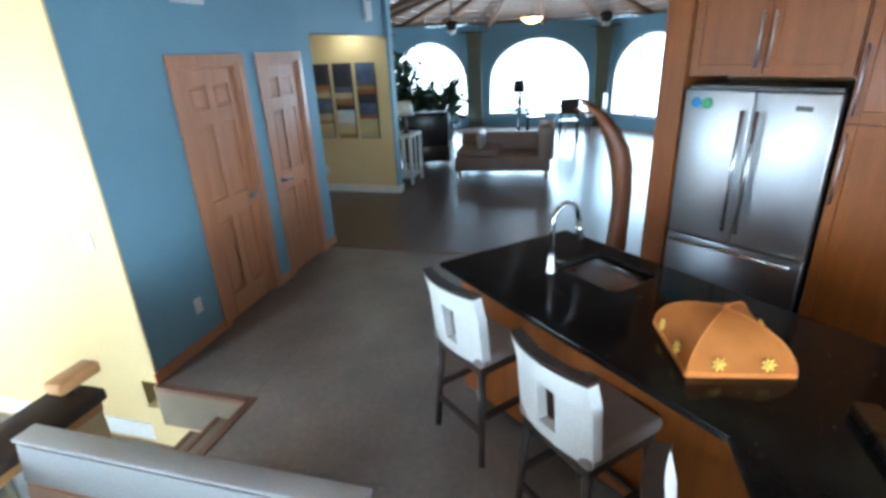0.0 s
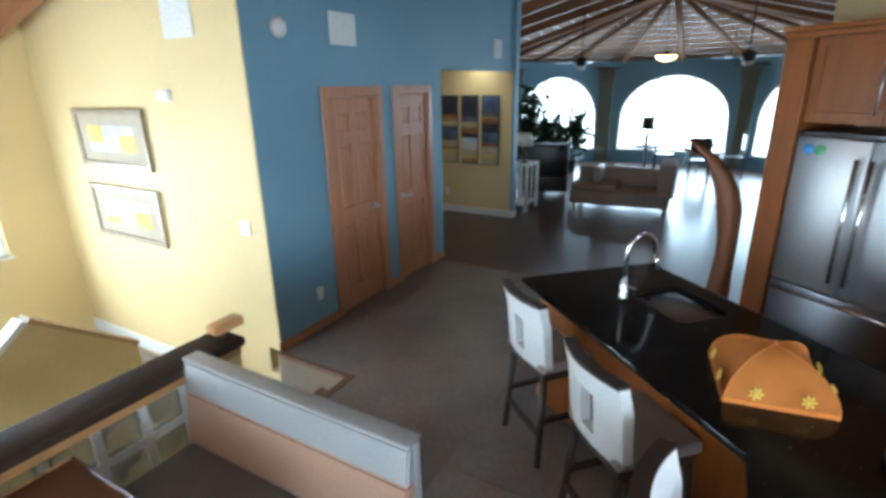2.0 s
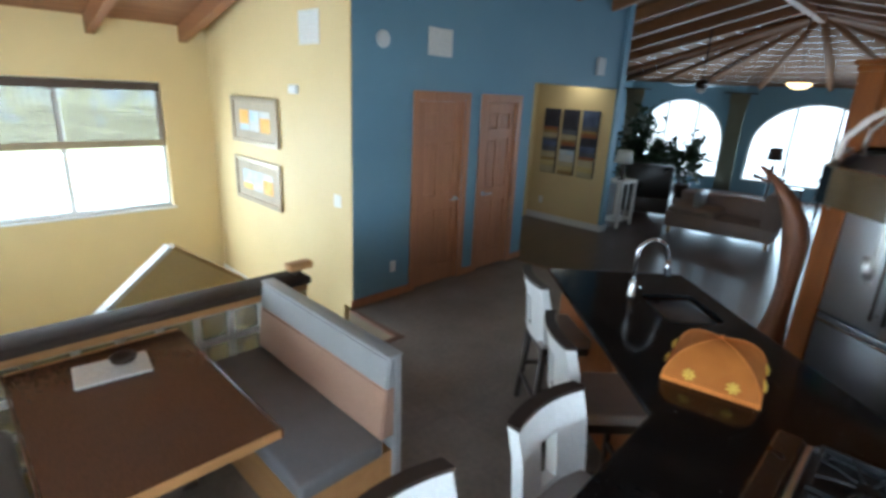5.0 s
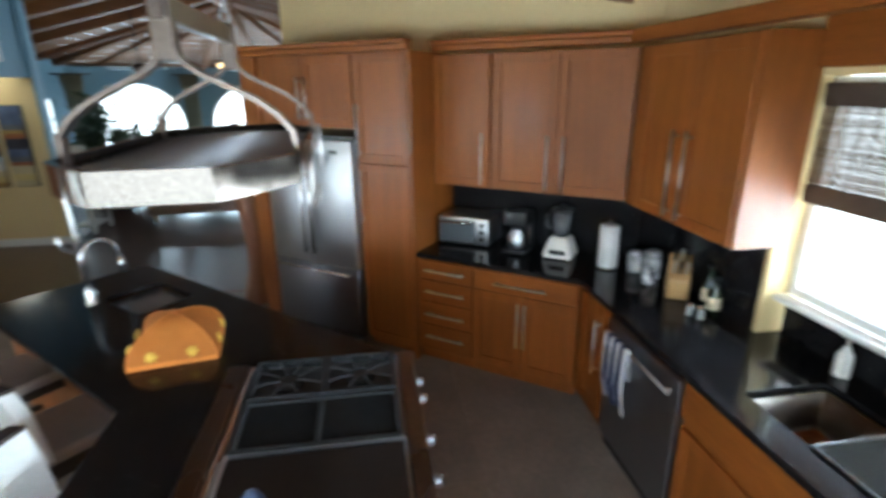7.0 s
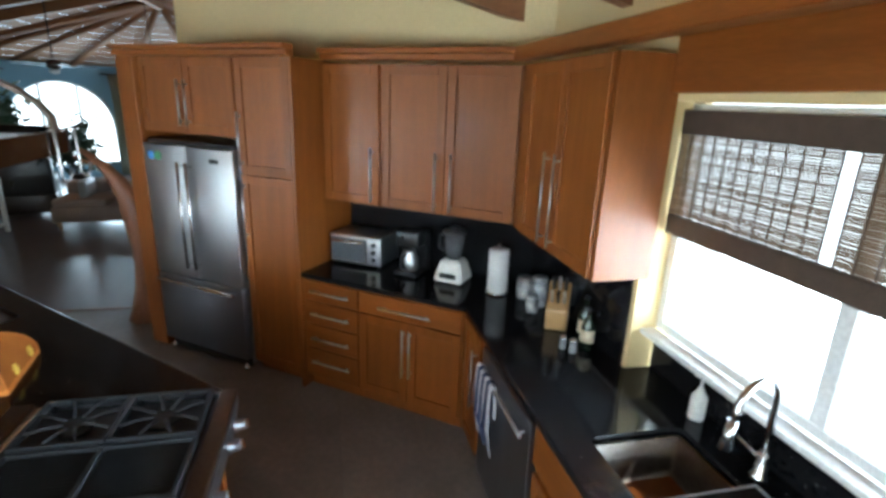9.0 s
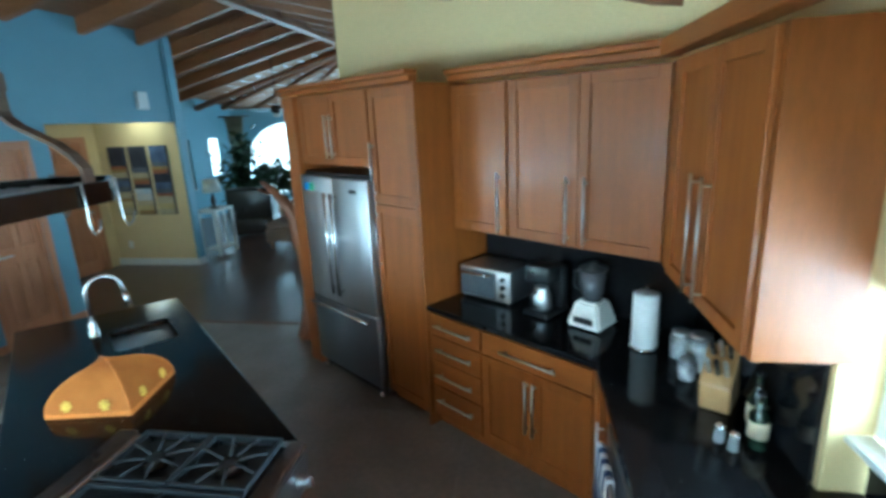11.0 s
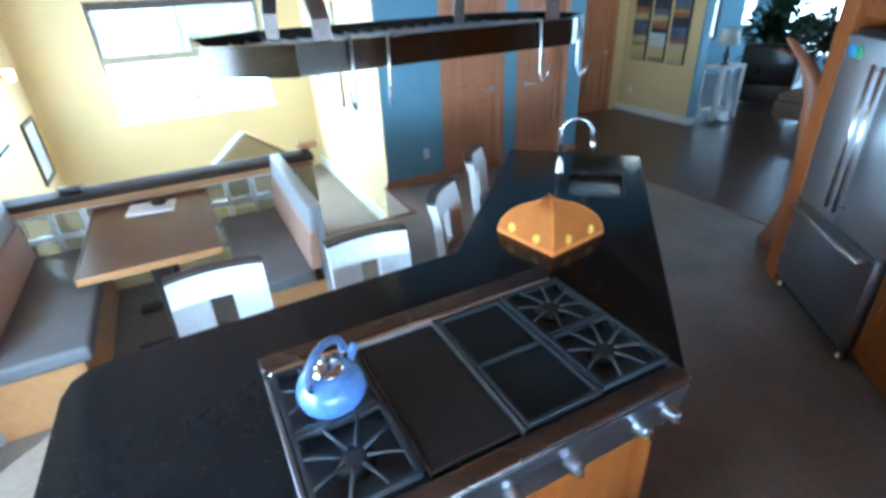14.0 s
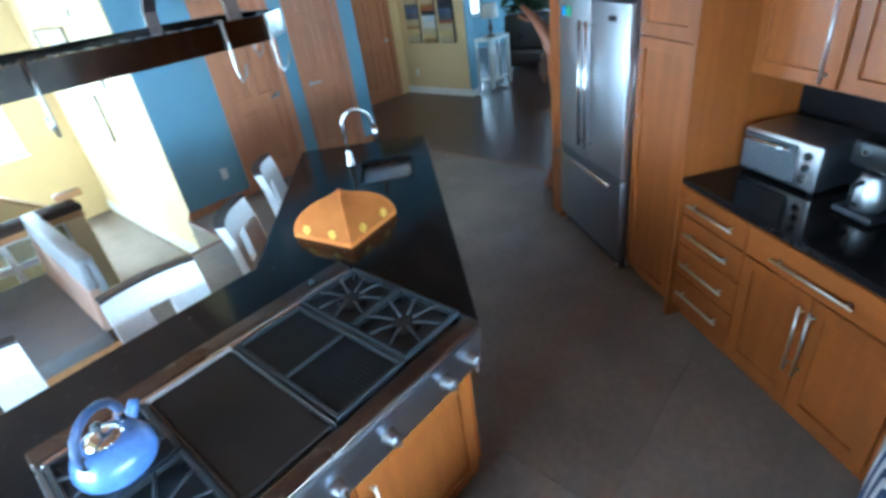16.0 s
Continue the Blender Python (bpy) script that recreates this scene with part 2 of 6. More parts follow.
_n.links.new(_mx.outputs[2], _n.nodes["Principled BSDF"].inputs["Emission Color"])
LAMPGLOW = glow("warm_lamp_glow", (1.0, 0.62, 0.25), 8.0)


# ---- building helpers ----
def part(name, bm, material, parent=None, label=""):
    """Links a bmesh as one mesh object under a thing or a part."""
    me = bpy.data.meshes.new(name)
    bm.to_mesh(me)
    bm.free()
    me.materials.append(material)
    ob = new(name, me)
    if parent:
        ob.parent = parent
    if label:
        tagged(ob, label)
    return ob


def thing(name, label, category, m=None, group="", kind=""):
    ob = new(name)
    ob.empty_display_size = 0.1
    if m is not None:
        ob.matrix_world = m
    return tagged(ob, label, category, group, kind)


def boxes(*specs, bevel=0.0, seg=1):
    """One bmesh of boxes, each x0, x1, y0, y1, z0, z1."""
    bm = bmesh.new()
    for x0, x1, y0, y1, z0, z1 in specs:
        r = bmesh.ops.create_cube(bm, size=1, matrix=Matrix.LocRotScale(((x0 + x1) / 2, (y0 + y1) / 2, (z0 + z1) / 2), None, (abs(x1 - x0), abs(y1 - y0), abs(z1 - z0))))
    if bevel:
        bmesh.ops.bevel(bm, geom=bm.edges[:], offset=bevel, segments=seg, affect="EDGES", profile=0.5)
        if seg > 1:
            smooth(bm)
    return bm


def smooth(bm):
    for f in bm.faces:
        f.smooth = True
    return bm


def lathe(profile, n=24, at=(0, 0, 0)):
    """Turned shape from rows of radius, height."""
    bm = bmesh.new()
    rings = [[bm.verts.new((at[0] + r * math.cos(2 * math.pi * k / n), at[1] + r * math.sin(2 * math.pi * k / n), at[2] + z)) for k in range(n)] for r, z in profile]
    for a, b in zip(rings, rings[1:]):
        for k in range(n):
            bm.faces.new((a[k], a[(k + 1) % n], b[(k + 1) % n], b[k]))
    bm.faces.new(rings[0][::-1])
    bm.faces.new(rings[-1])
    return smooth(bm)


def tube(points, r, n=8, r2=None, bm=None, closed=False):
    """A round bar swept along points, r to r2."""
    bm = bm or bmesh.new()
    pts = [Vector(p) for p in points]
    rings, side = [], None
    for k, p in enumerate(pts):
        if closed:
            d = (pts[(k + 1) % len(pts)] - pts[k - 1]).normalized()
        else:
            d = (pts[min(k + 1, len(pts) - 1)] - pts[max(k - 1, 0)]).normalized()
        if side is None or abs(side.dot(d)) > 0.98:
            side = d.cross(Vector((0, 0, 1))) if abs(d.z) < 0.95 else d.cross(Vector((1, 0, 0)))
        side = (side - d * side.dot(d)).normalized()
        up = d.cross(side)
        rad = r if r2 is None else r + (r2 - r) * k / (len(pts) - 1)
        rings.append([bm.verts.new(p + rad * (math.cos(2 * math.pi * j / n) * side + math.sin(2 * math.pi * j / n) * up)) for j in range(n)])
    for a, b in zip(rings, rings[1:] + ([rings[0]] if closed else [])):
        for j in range(n):
            f = bm.faces.new((a[j], a[(j + 1) % n], b[(j + 1) % n], b[j]))
            f.smooth = True
    if not closed:
        bm.faces.new(rings[0][::-1])
        bm.faces.new(rings[-1])
    return bm


def prism(outline, z0, z1, bevel=0.0, seg=1):
    """An outline in plan, drawn up from z0 to z1."""
    bm = bmesh.new()
    lo = [bm.verts.new((x, y, z0)) for x, y in outline]
    hi = [bm.verts.new((x, y, z1)) for x, y in outline]
    bm.faces.new(hi)
    bm.faces.new(lo[::-1])
    n = len(outline)
    for k in range(n):
        bm.faces.new((lo[k], lo[(k + 1) % n], hi[(k + 1) % n], hi[k]))
    bmesh.ops.recalc_face_normals(bm, faces=bm.faces[:])
    if bevel:
        bmesh.ops.bevel(bm, geom=bm.edges[:], offset=bevel, segments=seg, affect="EDGES", profile=0.5)
    return bm


def structure(name, bm, material, label, category):
    return tagged(part(name, bm, material), label, category, "", "structure")


def arc(cx, cz, r, a0, a1, n):
    return [(cx + r * math.cos(radians(a0 + (a1 - a0) * k / n)), cz + r * math.sin(radians(a0 + (a1 - a0) * k / n))) for k in range(n + 1)]


# ---- the shell ----
RIDGE_Y, RIDGE_Z, EAVE_Z, NORTH, SOUTH, APEX_X = 2.55, 3.9, 2.72, 7.3, -2.15, 10.0
SLOPE = (RIDGE_Z - EAVE_Z) / (NORTH - RIDGE_Y)


def roof_z(y):
    return RIDGE_Z - abs(y - RIDGE_Y) * SLOPE


# kitchen floor: large poured slabs with fine joints
floor_base = structure("floor", prism([(-2.8, -2.15), (3.42, -2.15), (3.42, 4.19), (0.76, 4.19), (0.76, 3.45), (-2.8, 3.45)], -0.2, -0.012), GROUT, "brown-grey concrete kitchen floor with fine joints", "floor")
living_floor = structure("floor_living", prism([(3.425, -2.15), (8.2, -2.15), (10.9, -1.1), (12.65, 1.05), (12.65, 4.25), (10.9, 6.4), (8.2, 7.3), (3.425, 7.3)], -0.2, 0.0), DARKFLOOR, "dark polished wood floor that mirrors the windows", "floor")

# walls
structure("wall_hall", boxes((5.70, 5.86, 4.19, 7.3, 0, 3.5)), YELLOW, "yellow hallway wall with a white baseboard", "wall")
structure("wall_hall_side", boxes((3.38, 3.53, 4.34, 5.62, 0, 3.4)), YELLOW, "yellow side wall of the hallway", "wall")
structure("ceiling_hall", boxes((3.53, 5.70, 4.34, 5.62, 2.45, 2.5)), YELLOW, "yellow lowered hallway ceiling", "ceiling")
structure("wall_stairs", boxes((0.785, 0.93, 4.34, 7.3, -2.2, 3.5), (0.785, 0.80, 4.193, 4.34, 0, 3.5), (0.76, 0.93, 3.45, 4.34, -2.2, -0.21)), YELLOW, "yellow stairwell wall with two framed pictures", "wall")


def wall_along_x(name, x0, x1, y0, y1, z0, z1, holes, material, label):
    """A wall with openings (x0, x1, z0, z1), cut right through."""
    cuts = sorted({x0, x1, *(h[0] for h in holes), *(h[1] for h in holes)})
    parts = []
    for a, b in zip(cuts, cuts[1:]):
        mid = (a + b) / 2
        lv = z0
        for h in sorted((h for h in holes if h[0] < mid < h[1]), key=lambda h: h[2]):
            if h[2] > lv:
                parts.append((a, b, y0, y1, lv, h[2]))
            lv = h[3]
        parts.append((a, b, y0, y1, lv, z1))
    bm = boxes(*parts)
    return structure(name, bm, material, label, "wall")


wall_along_x("wall_hall_back", 3.4, 5.70, 5.62, 5.77, 0, 3.2, [(4.62, 5.42, -0.01, 2.03)], YELLOW, "yellow wall with a door at the end of the hallway")
BLUE_TOP = roof_z(4.19) + 0.02
wall_along_x("wall_blue", 0.80, 5.70, 4.19, 4.34, 0, BLUE_TOP, [(1.59, 2.28, -0.01, 2.03), (2.61, 3.22, -0.01, 2.03), (3.53, 5.70, -0.01, 2.27)], BLUE, "blue painted wall with two doors and a hallway opening")
structure("wall_blue_end", boxes((5.70, 5.86, 4.15, 4.19, 0, BLUE_TOP)), BLUE, "blue painted end of the hallway wall", "wall")


wall_along_x("wall_north", -2.8, 0.785, 7.3, 7.45, -2.2, 2.9, [(-1.90, 0.20, 0.54, 2.06)], YELLOW, "yellow stairwell wall with a wide window")
wall_along_x("wall_south", -2.8, 1.35, -2.22, -2.0, 0, 2.9, [(-2.3, 0.10, 0.884, 2.16)], YELLOW, "yellow kitchen wall around the window over the sink")
ww = wall_along_x("wall_west", -2.3, 7.45, 0, 0.15, -2.2, 4.0, [(-0.6, 1.25, 0.85, 1.9), (4.75, 5.85, 0.75, 1.95)], YELLOW, "yellow end wall with windows")
ww.matrix_world = pose(-2.8, 0, 0, 0, 0, 90)

# slanted wall behind the fridge and cabinets
DIAG = pose(0.93, -1.44, 0, 0, 0, 53)
dw = structure("wall_slanted", boxes((-0.45, 3.06, -0.77, -0.62, 0, 4.0)), YELLOW, "yellow slanted wall above the kitchen cabinets", "wall")
dw.matrix_world = DIAG
wb = structure("wall_behind", boxes((3.3, 8.3, -2.3, -2.15, 0, 3.0), (3.15, 3.3, -2.3, 0.45, 0, 4.0)), BLUE, "plain wall beyond the kitchen", "wall")

# living room bay: seven straight walls with arched windows
BAY = [(8.2, 7.3), (10.9, 6.4), (12.65, 4.25), (12.65, 1.05), (10.9, -1.1), (8.2, -2.15)]


def arched_wall(name, a, b, z1, holes, label):
    """A wall from a to b with openings: from, to, sill, spring height, arched or not; cut right through."""
    length = math.hypot(b[0] - a[0], b[1] - a[1])
    bm = bmesh.new()
    N = 14

    def put(quad):
        vs = [bm.verts.new((x, y, z)) for y in (0, 0.15) for x, z in quad]
        n = len(quad)
        bm.faces.new(vs[:n])
        bm.faces.new(vs[n:][::-1])
        for k in range(n):
            bm.faces.new((vs[k], vs[(k + 1) % n], vs[n + (k + 1) % n], vs[n + k]))

    at = 0
    for x0, x1, s, sp, round_top in holes:
        put([(at, 0), (x0, 0), (x0, z1), (at, z1)])
        put([(x0, 0), (x1, 0), (x1, s), (x0, s)])
        if round_top:
            w = (x1 - x0) / 2
            rise = z1 - 0.35 - sp
            top = [(x0 + w - w * math.cos(math.pi * k / N), sp + rise * math.sin(math.pi * k / N)) for k in range(N + 1)]
            for p, q in zip(top, top[1:]):
                put([p, q, (q[0], z1), (p[0], z1)])
        else:
            put([(x0, sp), (x1, sp), (x1, z1), (x0, z1)])
        at = x1
    put([(at, 0), (length, 0), (length, z1), (at, z1)])
    bmesh.ops.recalc_face_normals(bm, faces=bm.faces[:])
    ob = structure(name, bm, BLUE, label, "wall")
    ob.matrix_world = pose(a[0], a[1], 0, 0, 0, math.degrees(math.atan2(b[1] - a[1], b[0] - a[0])))
    return ob, length


arched_wall("wall_bay_1", BAY[0], BAY[1], 3.05, [(0.75, 1.55, 0.75, 1.9, False), (2.1, 2.45, 1.0, 1.9, False)], "blue living room wall with a gridded window")
for k in (1, 2, 3):
    L = math.hypot(BAY[k + 1][0] - BAY[k][0], BAY[k + 1][1] - BAY[k][1])
    arched_wall("wall_bay_%d" % (k + 1), BAY[k], BAY[k + 1], 2.6, [(0.28, L - 0.28, 0.3, 1.15, True)], "blue bay wall with a wide arched window")
arched_wall("wall_bay_5", BAY[4], BAY[5], 3.05, [], "plain blue bay wall")
structure("wall_closets", boxes((0.93, 5.7, 7.3, 7.45, -0.2, 3.0), (2.4, 2.5, 4.34, 7.3, 0, 3.4)), WHITE, "plain closet walls behind the doors", "wall")
structure("floor_closets", boxes((0.93, 3.42, 4.19, 7.3, -0.2, -0.001)), CONCRETE, "concrete floor behind the doors", "floor")
structure("wall_living", boxes((5.86, 8.2, 7.3, 7.45, 0, 2.8)), BLUE, "plain blue living room wall", "wall")

# roof boards: gable over the kitchen, fanned over the bay
bm = bmesh.new()
for y0, y1 in ((NORTH + 0.15, RIDGE_Y), (RIDGE_Y, SOUTH - 0.3)):
    n = 36
    for k in range(n):
        a, b = y0 + (y1 - y0) * k / n, y0 + (y1 - y0) * (k + 0.985) / n
        q = [(-3.0, a), (APEX_X, a), (APEX_X, b), (-3.0, b)]
        lo = [bm.verts.new((x, y, roof_z(y))) for x, y in q]
        hi = [bm.verts.new((x, y, roof_z(y) + 0.03)) for x, y in q]
        bm.faces.new(lo), bm.faces.new(hi)
        for j in range(4):
            bm.faces.new((lo[j], lo[(j + 1) % 4], hi[(j + 1) % 4], hi[j]))
fan = [(APEX_X, NORTH + 0.3)] + [(x + 0.3, y + (0.3 if y > RIDGE_Y else -0.3)) for x, y in BAY[1:5]] + [(APEX_X, SOUTH - 0.3)]
for (ax, ay), (bx, by) in zip(fan, fan[1:]):
    n = 14
    for k in range(n):
        f0, f1 = k / n, (k + 0.98) / n
        za, zb = (roof_z(v[1]) if v[0] == APEX_X else 2.5 for v in ((ax, ay), (bx, by)))
        q = [(APEX_X + (ax - APEX_X) * f, RIDGE_Y + (ay - RIDGE_Y) * f, RIDGE_Z + (za - RIDGE_Z) * f) for f in (f0, f1)] + [(APEX_X + (bx - APEX_X) * f, RIDGE_Y + (by - RIDGE_Y) * f, RIDGE_Z + (zb - RIDGE_Z) * f) for f in (f1, f0)]
        if k == 0:
            q = q[1:3] + [q[0]]
        lo = [bm.verts.new(v) for v in q]
        bm.faces.new(lo)
bmesh.ops.recalc_face_normals(bm, faces=bm.faces[:])
structure("ceiling", bm, PLANKS, "sloped wooden board ceiling", "ceiling")
structure("roof_cover", boxes((-3.2, 13.2, -2.7, 7.8, 4.05, 4.1)), BEAM, "closed roof above the board ceiling", "ceiling")

for k in range(13):  # rafters over kitchen and living room
    x = -2.35 + 0.95 * k
    for y0, y1 in ((NORTH - 0.02, RIDGE_Y + 0.06), (RIDGE_Y - 0.06, SOUTH + 0.02)):
        bm = bmesh.new()
        w, d = 0.045, 0.19
        vs = [bm.verts.new((x + sx * w, y, roof_z(y) - 0.002 - dz)) for y in (y0, y1) for sx, dz in ((-1, 0), (1, 0), (1, d), (-1, d))]
        for f in ((0, 1, 2, 3), (7, 6, 5, 4), (0, 4, 5, 1), (1, 5, 6, 2), (2, 6, 7, 3), (3, 7, 4, 0)):
            bm.faces.new([vs[j] for j in f])
        bmesh.ops.recalc_face_normals(bm, faces=bm.faces[:])
        structure("rafter", bm, BEAM, "stained wooden rafter under the ceiling boards", "beam")
structure("ridge_beam", boxes((-2.8, APEX_X, RIDGE_Y - 0.06, RIDGE_Y + 0.06, RIDGE_Z - 0.27, RIDGE_Z - 0.02), bevel=0.006), BEAM, "stained wooden ridge beam", "beam")
for k in range(11):  # fanned rafters of the bay
    a = radians(-90 + 180 * k / 10)
    structure("rafter", tube([(APEX_X, RIDGE_Y, RIDGE_Z - 0.10), (APEX_X + 2.55 * math.cos(a), RIDGE_Y + 4.4 * math.sin(a), 2.56)], 0.07, 4), BEAM, "fanned wooden rafter over the bay", "beam")

# ground outdoors
structure("ground", prism([(-60, -60), (60, -60), (60, 60), (-60, 60)], -3.1, -3.0), mat("dry_grass", (0.16, 0.17, 0.08), 0.9, scale=0.5, fine=20), "dry grass ground outdoors", "ground")

# unseen overhang, added to block the sun at the sink window
structure("eave_south", boxes((-3.2, 3.4, -3.25, -2.5, 2.42, 2.52), bevel=0.01), BEAM, "unseen wooden overhang added to keep sun off the sink", "eave")

# bright daylight outdoors, seen through the windows
for name, x0, x1, y0, y1, z1 in (("backdrop_north", -7, 5, 13.0, 13.1, 6), ("backdrop_east", 20.0, 20.1, -12, 16, 8), ("backdrop_south", -12, 9, -5.1, -5.0, 3.6), ("backdrop_west", -9.1, -9.0, -6, 12, 4.5)):
    structure(name, boxes((x0, x1, y0, y1, -3, z1)), GARDEN if name == "backdrop_north" else OUTSIDE, "hazy bright daylight outdoors", "backdrop")


# ---- doors, windows and trim ----
def cut(ob, bm):
    """Cuts the shape out of a mesh object."""
    me = bpy.data.meshes.new("cutter")
    bm.to_mesh(me)
    bm.free()
    tool = new("cutter", me)
    md = ob.modifiers.new("cut", "BOOLEAN")
    md.object, md.operation = tool, "DIFFERENCE"
    deps = bpy.context.evaluated_depsgraph_get()
    done = bpy.data.meshes.new_from_object(ob.evaluated_get(deps))
    ob.modifiers.clear()
    ob.data = done
    bpy.data.objects.remove(tool)


def lever(parent, x, y, z, way):
    """A brushed lever handle with a round rose."""
    bm = bmesh.new()
    bmesh.ops.create_cone(bm, segments=16, radius1=0.028, radius2=0.026, depth=0.012, cap_ends=True, matrix=Matrix.Translation((x, y - 0.006, z)) @ Matrix.Rotation(radians(90), 4, "X"))
    tube([(x, y, z), (x, y - 0.05, z), (x + way * 0.02, y - 0.056, z), (x + way * 0.115, y - 0.052, z)], 0.009, 8, bm=bm)
    part("handle", bm, STEEL, parent, "brushed metal lever handle")


def panel_door(name, x0, x1, z1, y, hand):
    """A six-panel wooden door with its casing, closed in its opening."""
    d = thing(name, "closed six-panel reddish oak door in wooden casing", "door", pose(0, 0, 0), kind="structure")
    casing = 0.075
    part("casing", boxes((x0 - casing, x0, y - 0.018, y, 0, z1 + casing), (x1, x1 + casing, y - 0.018, y, 0, z1 + casing), (x0, x1, y - 0.018, y, z1, z1 + casing), (x0, x0 + 0.02, y, y + 0.15, 0, z1), (x1 - 0.02, x1, y, y + 0.15, 0, z1), (x0 + 0.02, x1 - 0.02, y, y + 0.15, z1 - 0.02, z1), bevel=0.003), DOORWOOD, d)
    a, b, f = x0 + 0.023, x1 - 0.023, y + 0.02
    w = b - a
    st = 0.105 * w / 0.7
    mid = (a + b) / 2
    leaf = part("leaf", boxes((a, b, f + 0.024, f + 0.044, 0.008, z1 - 0.023)), DOORWOOD, d)
    bars = [(a, a + st, f, f + 0.024, 0.008, z1 - 0.023), (b - st, b, f, f + 0.024, 0.008, z1 - 0.023), (mid - st / 2.4, mid + st / 2.4, f, f + 0.016, 0.2, z1 - 0.13)]
    for lo, hi in ((0.008, 0.22), (0.86, 1.02), (1.60, 1.72), (z1 - 0.14, z1 - 0.023)):
        bars.append((a + st, b - st, f + 0.0005, f + 0.024, lo, hi))
    part("stiles_and_rails", boxes(*bars, bevel=0.004), DOORWOOD, leaf)
    for xa, xb in ((a + st, mid - st / 2.4), (mid + st / 2.4, b - st)):
        for lo, hi in ((0.22, 0.86), (1.02, 1.60), (1.72, z1 - 0.14)):
            part("panel", boxes((xa + 0.022, xb - 0.022, f + 0.010, f + 0.026, lo + 0.022, hi - 0.022), bevel=0.008), DOORWOOD, leaf)
    lever(d, (b - 0.055) if hand > 0 else (a + 0.055), f, 0.96, -hand)
    return d


panel_door("door_1", 1.59, 2.28, 2.03, 4.19, 1)
panel_door("door_2", 2.61, 3.22, 2.03, 4.19, -1)
hd = panel_door("door_3", 4.62, 5.42, 2.03, 5.62, 1)

structure("baseboard_hall", boxes((5.685, 5.70, 4.15, 5.62, 0, 0.11), (5.67, 5.875, 4.135, 4.15, 0, 0.11), bevel=0.003), WHITE, "white painted baseboard of the hallway", "baseboard")
structure("baseboard_blue", boxes((0.765, 1.51, 4.176, 4.19, 0, 0.085), (2.36, 2.53, 4.176, 4.19, 0, 0.085), (3.30, 3.54, 4.176, 4.19, 0, 0.085), bevel=0.003), DOORWOOD, "reddish wooden baseboard along the blue wall", "baseboard")
structure("threshold", boxes((3.40, 3.45, 1.0, 4.19, 0.0, 0.008), bevel=0.002), NOSING, "dark wooden strip between kitchen and living floors", "trim")


def plate(name, label, m, w, h, kind):
    """A wall plate: a switch, socket, grille or sensor, facing local -y."""
    t = thing(name, label, "wall fitting", m)
    part("plate", boxes((-w / 2, w / 2, -0.008, -0.0005, -h / 2, h / 2), bevel=0.003), PLASTER, t)
    if kind == "socket":
        for dz in (-0.022, 0.022):
            part("outlet", boxes((-0.016, 0.016, -0.011, -0.007, dz - 0.014, dz + 0.014), bevel=0.003), WHITE, t)
    elif kind == "switch":
        n = max(1, round(w / 0.05) - 1)
        for k in range(n):
            cx = (k - (n - 1) / 2) * 0.046
            part("rocker", boxes((cx - 0.015, cx + 0.015, -0.012, -0.007, -0.03, 0.03), bevel=0.003), WHITE, t)
    elif kind == "grille":
        for k in range(7):
            z = -h / 2 + h * (k + 1) / 8
            part("slat", boxes((-w / 2 + 0.02, w / 2 - 0.02, -0.012, -0.007, z - 0.006, z + 0.006)), WHITE, t)
    elif kind == "box":
        part("cover", boxes((-w / 2 + 0.008, w / 2 - 0.008, -0.03, -0.007, -h / 2 + 0.008, h / 2 - 0.008), bevel=0.005), WHITE, t)
    return t


EAST = 90  # turns a plate to face -x
plate("wall_socket", "white double wall socket low on the blue wall", pose(1.29, 4.19, 0.34), 0.075, 0.12, "socket")
plate("wall_grille", "square white return air grille high on blue wall", pose(1.86, 4.19, 2.57), 0.34, 0.26, "grille")
plate("wall_speaker", "small white square speaker above the hallway opening", pose(5.1, 4.19, 2.56), 0.22, 0.24, "box")
sd = thing("smoke_alarm", "round white smoke alarm high on blue wall", "smoke alarm", pose(1.13, 4.19, 2.53, 90))
part("body", lathe([(0.075, 0.0005), (0.075, 0.02), (0.055, 0.036), (0.02, 0.04)], 24), PLASTER, sd)
plate("light_switch", "white rocker switch on the yellow stair wall", pose(0.785, 4.42, 1.05, 0, 0, -90), 0.12, 0.12, "switch")
plate("thermostat", "small white thermostat above the framed pictures", pose(0.785, 5.16, 2.06, 0, 0, -90), 0.17, 0.09, "box")
plate("wall_grille", "pale square grille high on the yellow wall", pose(0.785, 4.85, 2.62, 0, 0, -90), 0.36, 0.3, "grille")
plate("wall_socket", "white wall socket on the yellow hallway wall", pose(5.70, 5.35, 0.35, 0, 0, -90), 0.075, 0.12, "socket")


